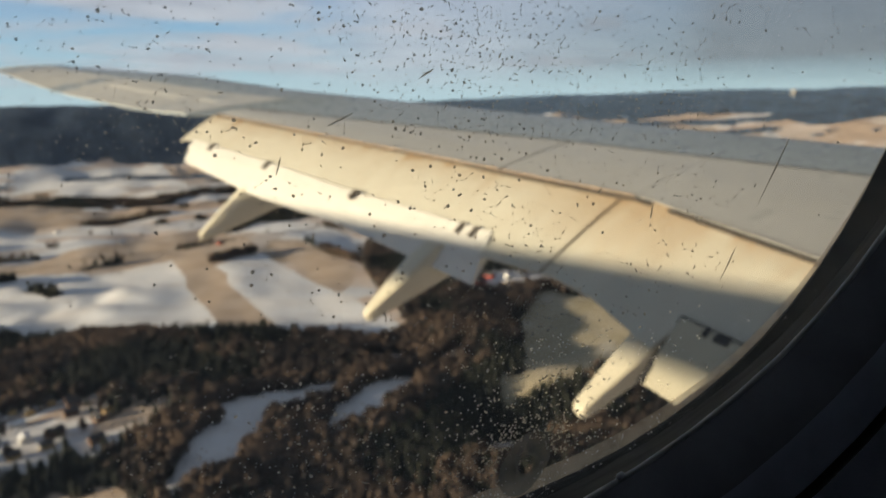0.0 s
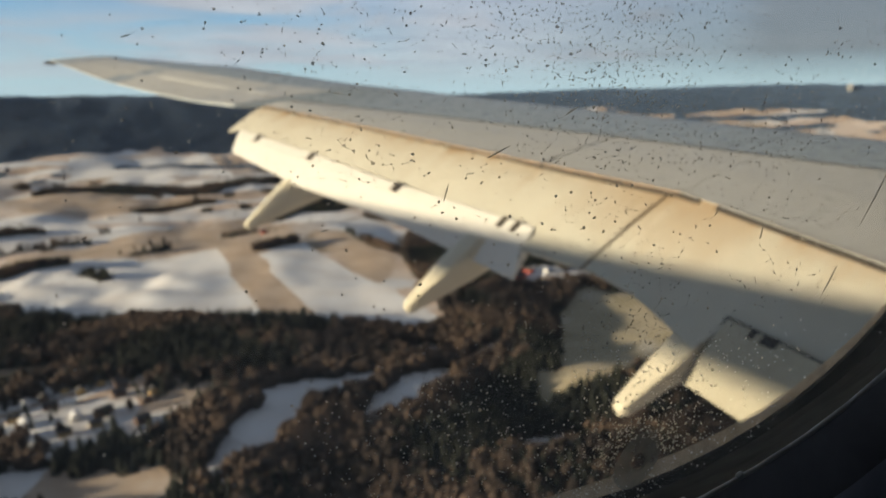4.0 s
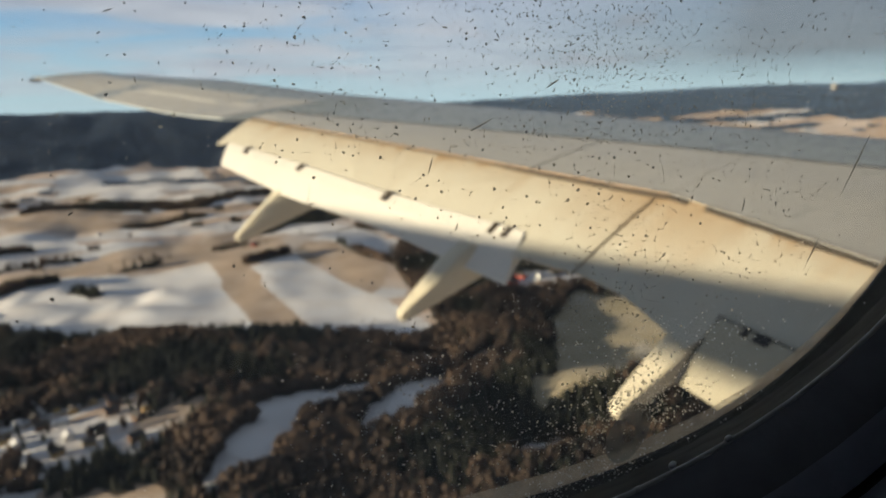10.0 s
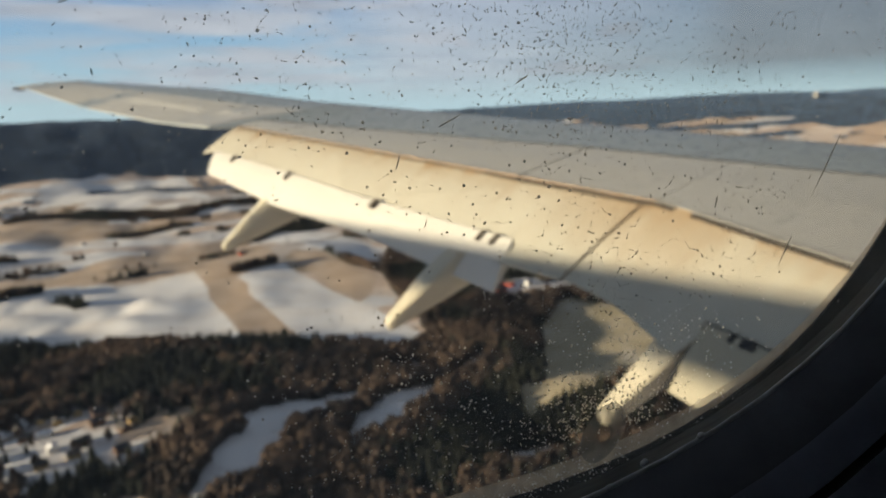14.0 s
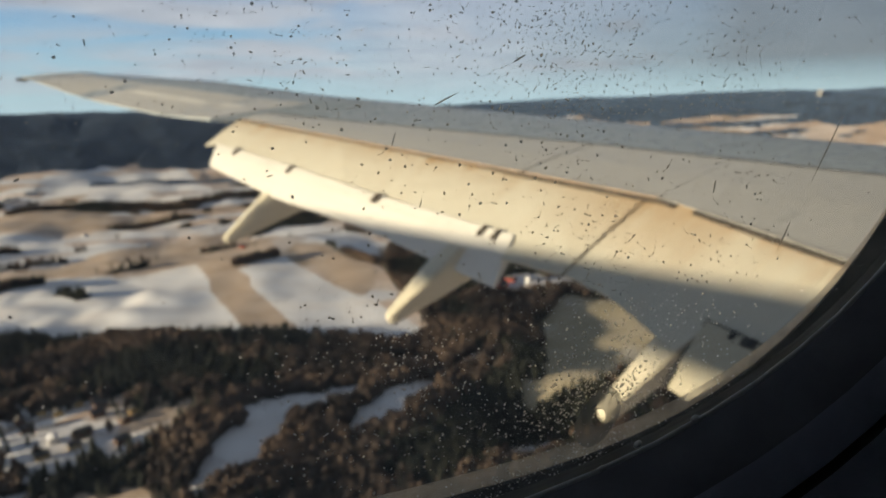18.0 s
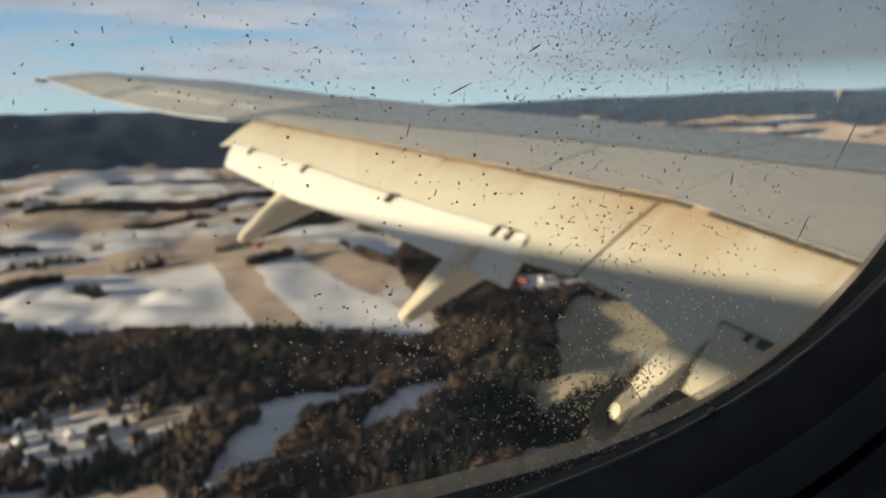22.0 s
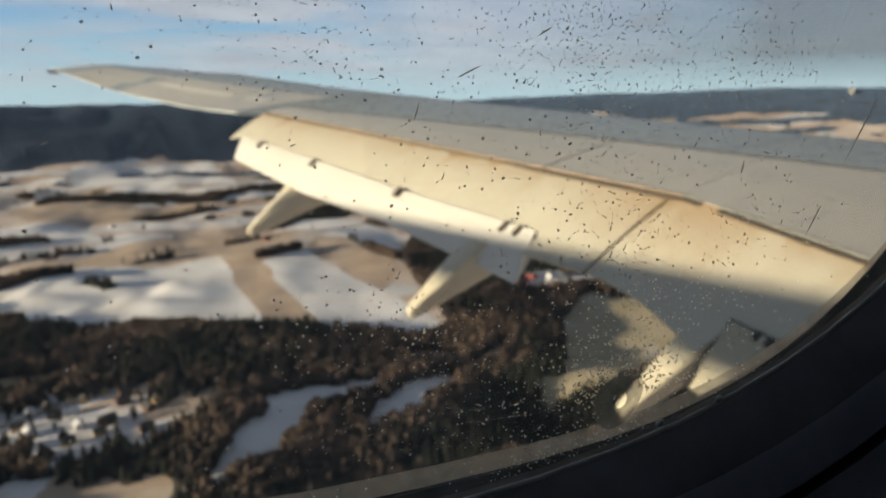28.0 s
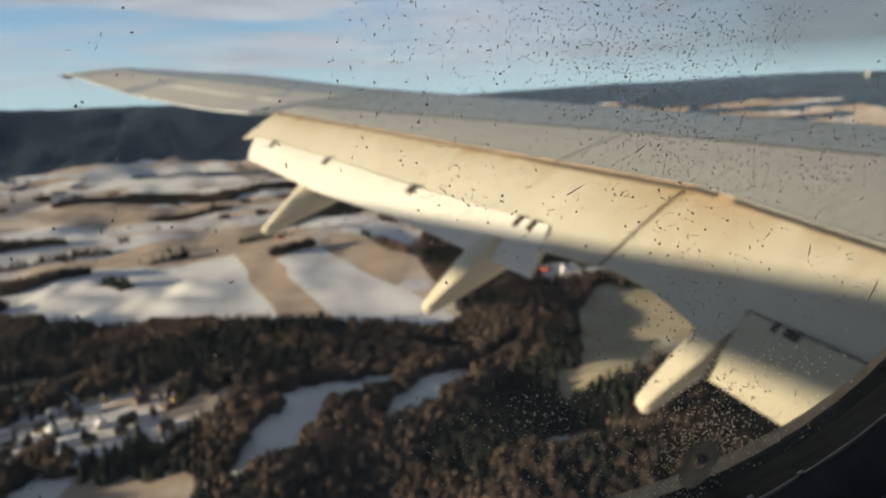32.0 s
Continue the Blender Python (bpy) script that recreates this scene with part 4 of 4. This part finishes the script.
def woods(x, y):
    """1 inside the woods."""
    x, y = np.asarray(x, float), np.asarray(y, float)
    r = np.hypot(x, y)
    side = np.arctan2(x, y)
    inside = (y < woods_edge(x)) & (y > 250 + 60 * ripple(x, y, 300, 5)) & (x < 640 + 50 * ripple(y, x, 200, 1)) & (x > -900)
    for x0, y0, x1, y1, w2 in BELTS:
        dx, dy = x1 - x0, y1 - y0
        f = np.clip(((x - x0) * dx + (y - y0) * dy) / (dx * dx + dy * dy), 0, 1)
        d = np.hypot(x - x0 - f * dx, y - y0 - f * dy)
        inside |= d < 1.6 * w2 * (0.62 + 0.5 * ripple(x, y, 160, 9))
    groves = ripple(x, y, 150, 11) + 0.55 * ripple(x, y, 420, 15)
    fields = np.zeros(np.shape(x), bool)
    for corners in SNOW_PLOTS[:6] + STUBBLE_PLOTS[:4]:
        fields |= plot(x, y, corners)
    inside |= (y > 1000) & (r < 3500) & (groves > 0.58) & ~fields
    inside &= ~meadow(x, y)
    for cx, cy, a, b, turn in CLEARINGS:
        u = (x - cx) * math.cos(turn) + (y - cy) * math.sin(turn)
        v = -(x - cx) * math.sin(turn) + (y - cy) * math.cos(turn)
        inside &= (u / a) ** 2 + (v / b) ** 2 > 1 + 0.7 * ripple(x, y, 70, 5) + 0.45 * ripple(x, y, 28, 9) + 0.4 * ripple(x, y, 13, 2)
    left = smooth(0.62, 0.30, side)
    hills = r > (3270 * left + 3470 * (1 - left)) + 230 * ripple(x, y, 620, 4) + 55 * ripple(x, y, 260, 13)
    return inside | hills


radii = [0.0] + list(np.geomspace(40, 260, 10)) + list(np.linspace(270, 1300, 250)) + list(np.geomspace(1306, 4900, 230))
bearings = np.concatenate([np.linspace(-0.42, 1.15, 330), np.linspace(1.15, 2 * math.pi - 0.42, 90)[1:-1]])
gx = np.array([r * math.sin(b) for r in radii[1:] for b in bearings])
gy = np.array([r * math.cos(b) for r in radii[1:] for b in bearings])
gz = ground_z(gx, gy)
verts = np.column_stack([gx, gy, gz]).tolist() + [[0, 0, float(ground_z(np.array(0.0), np.array(0.0)))]]
nb, nr = len(bearings), len(radii) - 1
faces = []
for i in range(nr - 1):
    for j in range(nb):
        k = (j + 1) % nb
        faces.append((i * nb + j, (i + 1) * nb + j, (i + 1) * nb + k, i * nb + k))
faces += [(len(verts) - 1, j, (j + 1) % nb) for j in range(nb)]
me = bpy.data.meshes.new("ground")
me.from_pydata(verts, [], faces)
me.materials.append(FIELDS)
me.materials.append(FLOOR)
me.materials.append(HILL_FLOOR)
me.materials.append(MEADOW)
me.materials.append(SNOW)
me.materials.append(STUBBLE)
centre = np.array([[(verts[fc[0]][k] + verts[fc[-2]][k]) / 2 for k in (0, 1)] for fc in faces])
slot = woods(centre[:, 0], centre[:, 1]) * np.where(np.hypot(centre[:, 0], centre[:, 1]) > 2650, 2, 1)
slot = np.where(meadow(centre[:, 0], centre[:, 1]), 3, slot)
for corners in SNOW_PLOTS:
    slot = np.where((slot == 0) & plot(centre[:, 0], centre[:, 1], corners), 4, slot)
for corners in STUBBLE_PLOTS:
    slot = np.where(((slot == 0) | (slot == 4)) & plot(centre[:, 0], centre[:, 1], corners), 5, slot)
me.polygons.foreach_set("material_index", slot.astype(np.int32))
me.shade_smooth()
ground = tagged(new("ground", me), "snowy and frosted winter farmland in a wide valley", "ground", kind="structure")

# trees: a few shapes of each kind, joined into woods
tree_rng = np.random.default_rng(5)


def spruce_shape(seed, tiers, points):
    g = np.random.default_rng(seed)
    v, f = [], []
    for k in range(tiers):
        z0, r0 = 0.10 + 0.80 * k / tiers, 0.19 * (1 - k / tiers) ** 0.8 + 0.02
        top = min(1.0, z0 + 1.5 / tiers)
        first = len(v)
        for t in range(points):
            a = 2 * math.pi * (t + 0.5 * (k % 2)) / points
            r = r0 * g.uniform(0.65, 1.25)
            v.append((r * math.cos(a), r * math.sin(a), z0 - g.uniform(0, 0.05)))
            a += math.pi / points
            v.append((r * 0.55 * math.cos(a), r * 0.55 * math.sin(a), z0 + 0.03))
        v.append((0, 0, top))
        n = 2 * points
        f += [(first + t, first + (t + 1) % n, first + n) for t in range(n)]
    return np.array(v), f


def bare_shape(seed, clumps):
    g = np.random.default_rng(seed)
    v, f = [], []
    for q in range(4):
        a = 2 * math.pi * q / 4
        v.append((0.02 * math.cos(a), 0.02 * math.sin(a), -0.02))
    v.append((0, 0, 0.7))
    f += [(q, (q + 1) % 4, 4) for q in range(4)]
    for k in range(clumps):
        h = g.uniform(0.28, 0.95)
        spread = 0.23 * math.sin(math.pi * min(1, (h - 0.15) / 0.85)) + 0.04
        a, d = g.uniform(0, 6.28), spread * math.sqrt(g.random())
        c = np.array((d * math.cos(a), d * math.sin(a), h))
        s = g.uniform(0.085, 0.145)
        first = len(v)
        for ax in ((1, 0, 0), (0, 1, 0), (-1, 0, 0), (0, -1, 0), (0, 0, 2.4), (0, 0, -2.0)):
            v.append(tuple(c + np.array(ax) * s * g.uniform(0.6, 1.35)))
        for i, j in ((0, 1), (1, 2), (2, 3), (3, 0)):
            f.append((first + i, first + j, first + 4))
            f.append((first + j, first + i, first + 5))
    return np.array(v), f


def plant(name, shapes, spots, tall, mat, label, broad=1.0):
    """Joins one tree for each spot into one mesh."""
    allv, allf, base = [], [], 0
    for k, (x, y) in enumerate(spots):
        v, f = shapes[k % len(shapes)]
        h = tall * tree_rng.uniform(0.5, 1.25)
        a = tree_rng.uniform(0, 6.28)
        c, s = math.cos(a), math.sin(a)
        wide = broad * h * tree_rng.uniform(0.85, 1.25)
        p = np.column_stack([(v[:, 0] * c - v[:, 1] * s) * wide + x, (v[:, 0] * s + v[:, 1] * c) * wide + y, v[:, 2] * h])
        allv.append(p)
        allf.append(np.array(f) + base)
        base += len(v)
    p = np.concatenate(allv)
    count = [len(v) for v in allv]
    own = np.repeat(ground_z(np.array([q[0] for q in spots]), np.array([q[1] for q in spots])), count)
    p[:, 2] += own - 0.3
    tri = np.concatenate(allf)
    me = bpy.data.meshes.new(name)
    me.vertices.add(len(p))
    me.vertices.foreach_set("co", p.astype(np.float32).ravel())
    me.loops.add(tri.size)
    me.loops.foreach_set("vertex_index", tri.astype(np.int32).ravel())
    me.polygons.add(len(tri))
    me.polygons.foreach_set("loop_start", np.arange(0, tri.size, 3, dtype=np.int32))
    me.polygons.foreach_set("loop_total", np.full(len(tri), 3, dtype=np.int32))
    me.update(calc_edges=True)
    me.validate()
    me.shade_smooth()
    me.materials.append(mat)
    return tagged(new(name, me), label, "forest", kind="stuff")


def scatter(x0, x1, y0, y1, count, test):
    p = tree_rng.uniform((x0, y0), (x1, y1), (count, 2))
    return p[test(p[:, 0], p[:, 1])]


near = scatter(-560, 760, 320, 1330, 66000, lambda x, y: woods(x, y) & (x > -0.5 * y - 60) & (x < y + 40))
mixed = ripple(near[:, 0], near[:, 1], 150, 1) + 0.3 * smooth(120, -120, near[:, 0]) + tree_rng.uniform(-0.2, 0.2, len(near)) > 0.08
plant("spruce_wood", [spruce_shape(k, 5, 6) for k in range(5)], near[mixed], 15, SPRUCE, "dark spruce wood below the flight path")
plant("bare_wood", [bare_shape(k, 9) for k in range(6)], near[~mixed], 14, TWIGS, "leafless brown birch wood in winter", 1.4)
far = scatter(-1100, 1500, 1010, 3300, 120000, lambda x, y: woods(x, y) & ((y > 1330) | (x < -560) | (x > 760)) & (np.hypot(x, y) < 2650) & (x > -0.45 * y) & (x < 1.0 * y))
mixed = ripple(far[:, 0], far[:, 1], 300, 3) + tree_rng.uniform(-0.5, 0.5, len(far)) > 0.1
plant("distant_spruces", [spruce_shape(k, 3, 4) for k in range(4)], far[mixed], 13, SPRUCE, "dark spruces in shelter belts between fields")
plant("distant_birches", [bare_shape(k, 7) for k in range(4)], far[~mixed], 12, TWIGS, "bare birches in shelter belts between fields")
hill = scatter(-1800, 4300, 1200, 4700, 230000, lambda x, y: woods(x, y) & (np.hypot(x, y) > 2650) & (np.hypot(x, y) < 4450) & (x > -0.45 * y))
# the ridge to the right gets the paler haze colour
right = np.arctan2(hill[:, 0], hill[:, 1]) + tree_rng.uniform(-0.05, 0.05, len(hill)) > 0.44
plant("hill_spruces", [spruce_shape(k, 1, 4) for k in range(3)], hill[~right], 12, HAZED, "dense dark spruce forest on the far hill")
plant("hazed_spruces", [spruce_shape(k, 1, 4) for k in range(3)], hill[right], 10, PALE_HAZED, "spruce forest on the farthest ridge, coloured pale like distance haze")


def road(name, points, width, label):
    """A ribbon that follows the ground through its points."""
    xs_, ys_ = [p[0] for p in points], [p[1] for p in points]
    t = np.linspace(0, len(points) - 1, 60)
    cx, cy = np.interp(t, range(len(points)), xs_), np.interp(t, range(len(points)), ys_)
    cx, cy = cx + 9 * ripple(cx, cy, 260, 3), cy + 9 * ripple(cy, cx, 260, 5)
    dx, dy = np.gradient(cx), np.gradient(cy)
    n = np.hypot(dx, dy)
    rows = []
    for x, y, nx, ny in zip(cx, cy, -dy / n * width / 2, dx / n * width / 2):
        row = []
        for f in (-1.15, -1.0, 1.0, 1.15):
            a, b = x + nx * f, y + ny * f
            row.append((a, b, float(ground_z(np.array(a), np.array(b))) + (0.9 if abs(f) == 1.0 else -0.6)))
        rows.append(row)
    v, f = loft(rows, closed=False, caps=False)
    return tagged(part(name, (v, f), GRAVEL, None, label, True), label, "road", kind="structure")


road("road_1", [(-420, 1250), (-180, 1370), (40, 1430), (260, 1450), (520, 1620)], 7, "frosted gravel road between the fields")
road("road_2", [(-260, 2120), (60, 2060), (380, 2260), (800, 2330)], 9, "frosted gravel road between the fields")
road("road_3", [(-330, 600), (-190, 660), (-60, 690), (-20, 640)], 5, "frosted gravel lane through the hamlet")

# ---- houses, farm and single trees ----


def gable(length, width, wall_h, rise, over):
    l, q = length / 2, width / 2
    walls = ([(-l, -q, -1.5), (l, -q, -1.5), (l, q, -1.5), (-l, q, -1.5), (-l, -q, wall_h), (l, -q, wall_h), (l, q, wall_h), (-l, q, wall_h), (-l, 0, wall_h + rise), (l, 0, wall_h + rise)],
             [(0, 1, 2, 3), (0, 4, 5, 1), (2, 6, 7, 3), (1, 5, 9, 6, 2), (3, 7, 8, 4, 0), (4, 8, 9, 5), (7, 6, 9, 8)])
    lo, qo, drop = l + over, q + over, rise * over / q
    roof = join(slab((-lo, -qo, wall_h - drop + 0.12), (lo, -qo, wall_h - drop + 0.12), (lo, 0, wall_h + rise + 0.12), (-lo, 0, wall_h + rise + 0.12), 0.22),
                slab((lo, qo, wall_h - drop + 0.12), (-lo, qo, wall_h - drop + 0.12), (-lo, 0, wall_h + rise + 0.12), (lo, 0, wall_h + rise + 0.12), 0.22))
    return walls, roof


def block(cx, cy, cz, sx, sy, sz):
    v = [(cx + a * sx / 2, cy + b * sy / 2, cz + c * sz / 2) for a in (-1, 1) for b in (-1, 1) for c in (-1, 1)]
    return v, [(0, 1, 3, 2), (4, 6, 7, 5), (0, 4, 5, 1), (2, 3, 7, 6), (0, 2, 6, 4), (1, 5, 7, 3)]


def house(name, label, length, width, wall_h, rise, wall_mat, roof_mat, rows, group, category="house"):
    top = thing(name, (0, 0, -400), label, category, group)
    walls, roof = gable(length, width, wall_h, rise, 0.5)
    part("wall", walls, wall_mat, top)
    part("roof", roof, roof_mat, top)
    part("chimney", block(length * 0.18, 0.4, wall_h + rise + 0.3, 0.8, 0.8, 1.6), SLATE, top)
    for k in range(rows):
        x = -length / 2 + length * (k + 0.5) / rows
        for side in (-1, 1):
            pane_ob = part("window", block(x, side * (width / 2 + 0.03), wall_h * 0.55, 1.3, 0.08, 1.3), PANE_DARK, top)
            part("sill", block(x, side * (width / 2 + 0.05), wall_h * 0.55 - 0.72, 1.55, 0.12, 0.12), WHITE_WOOD, pane_ob)
    part("door", block(length / 2 + 0.04, 0, 1.05, 0.1, 1.1, 2.1), PANE_DARK, top)
    return top


def settle(ob, x, y, turn):
    ob.matrix_basis = pose(x, y, float(ground_z(np.array(float(x)), np.array(float(y)))), 0, 0, turn)


kinds = [house("house", "white wooden house with a snowy roof in the hamlet", 11, 8, 4.6, 2.6, WHITE_WOOD, SNOW_ROOF, 3, "houses of the hamlet"),
         house("house", "ochre wooden house with a dark tiled roof in the hamlet", 10, 7.5, 4.4, 2.6, OCHRE_WOOD, SLATE, 3, "houses of the hamlet"),
         house("house", "dark brown wooden house with a dark tiled roof in the hamlet", 12, 8, 4.8, 2.8, BROWN_WOOD, SLATE, 3, "houses of the hamlet")]
town = random.Random(3)
spots = []
for row in range(5):
    for col in range(7):
        spots.append((-250 + col * 30 + town.uniform(-9, 9) + row * 5, 600 + row * 24 + town.uniform(-7, 7), town.choice((18, 108)) + town.uniform(-12, 12)))
for k, (x, y, turn) in enumerate(spots):
    if k < 3:
        settle(kinds[k], x, y, turn)
    else:
        ob = copy_thing(kinds[town.randrange(3)], Matrix())
        settle(ob, x, y, turn)

barn = house("barn", "large red barn with a dark roof at the farm", 26, 12, 6.0, 4.2, RED_WOOD, SLATE, 4, "farm buildings", "barn")
settle(barn, 472, 905, 35)
settle(copy_thing(barn, Matrix()), 500, 935, -55)
farmhouse = house("farmhouse", "white farmhouse with a snowy roof beside the barns", 16, 9, 5.6, 3.4, WHITE_WOOD, SNOW_ROOF, 4, "farm buildings", "house")
settle(farmhouse, 532, 915, 20)
shed = house("shed", "ochre farm shed with a snowy roof", 10, 6, 3.2, 2.0, OCHRE_WOOD, SNOW_ROOF, 2, "farm buildings", "shed")
settle(shed, 512, 890, 70)
cottage = house("cottage", "red cottage with a dark roof among trees by the snow field", 12, 8, 4.4, 2.8, RED_WOOD, SLATE, 3, "", "house")
settle(cottage, 127, 1392, 25)
for x, y, turn in ((-60, 1560, 10), (210, 1720, 60), (-210, 1830, 30), (330, 2080, 15)):
    ob = copy_thing(kinds[0], Matrix())
    settle(ob, x, y, turn)
hall = house("storage_hall", "long white storage hall with a snowy roof", 46, 22, 7.0, 3.0, WHITE_WOOD, SNOW_ROOF, 6, "", "hall")
settle(hall, -185, 718, 20)

tower = thing("hilltop_building", (0, 0, 0), "large pale building on the far hillside", "building")
part("wall", block(0, 0, 10, 56, 22, 36), CONCRETE, tower)
part("roof", block(0, 0, 29, 58, 24, 2), SNOW_ROOF, tower)
for k in range(8):
    for level in range(4):
        part("window", block(-24 + k * 6.9, -11.1, 1 + level * 7.0, 3.6, 0.5, 3.6), PANE_DARK, tower)
settle(tower, 3110, 2440, 38)

lone = []
for k in range(2):
    t = thing("spruce", (0, 0, -400), "single dark spruce standing in a snowy field", "tree", "single trees in the fields")
    part("trunk", tube((0, 0, -0.5), (0, 0, 11), 0.22, 6, 0.05), BARK, t)
    v, f = spruce_shape(40 + k, 8, 9)
    part("crown", ([Vector(p) * 13 for p in v], f), SPRUCE, t)
    lone.append(t)
for k in range(2):
    t = thing("birch", (0, 0, -400), "single leafless birch standing in a snowy field", "tree", "single trees in the fields")
    limbs = [tube((0, 0, -0.5), (0, 0, 8), 0.25, 6, 0.06)]
    for q in range(7):
        a, h = q * 2.4, 2.5 + q * 0.75
        limbs.append(tube((0, 0, h), (2.4 * math.cos(a), 2.4 * math.sin(a), h + 2.6), 0.09, 5, 0.02))
    part("trunk", join(*limbs), BARK, t)
    v, f = bare_shape(60 + k, 46)
    part("crown", ([Vector(p) * 11.5 for p in v[5:]], [tuple(i - 5 for i in q) for q in f[4:]]), TWIGS, t)
    lone.append(t)
places = [(-140, 1310), (-118, 1335), (-90, 1352), (-66, 1368), (-40, 1380), (110, 1405), (140, 1410), (150, 1385), (330, 1090), (322, 1140), (455, 920), (490, 870), (548, 940),
          (240, 1500), (180, 1540), (-20, 1640), (90, 1700), (-130, 1720), (-190, 690), (-235, 620), (-100, 610), (-165, 660), (-60, 650), (370, 1480), (420, 1390)]
places += [(-245 + town.uniform(0, 205), 596 + town.uniform(0, 110)) for k in range(34)]   # garden trees of the hamlet
for k, (x, y) in enumerate(places):
    ob = lone[k] if k < 4 else copy_thing(lone[town.randrange(4)], Matrix())
    settle(ob, x, y, town.uniform(0, 360))
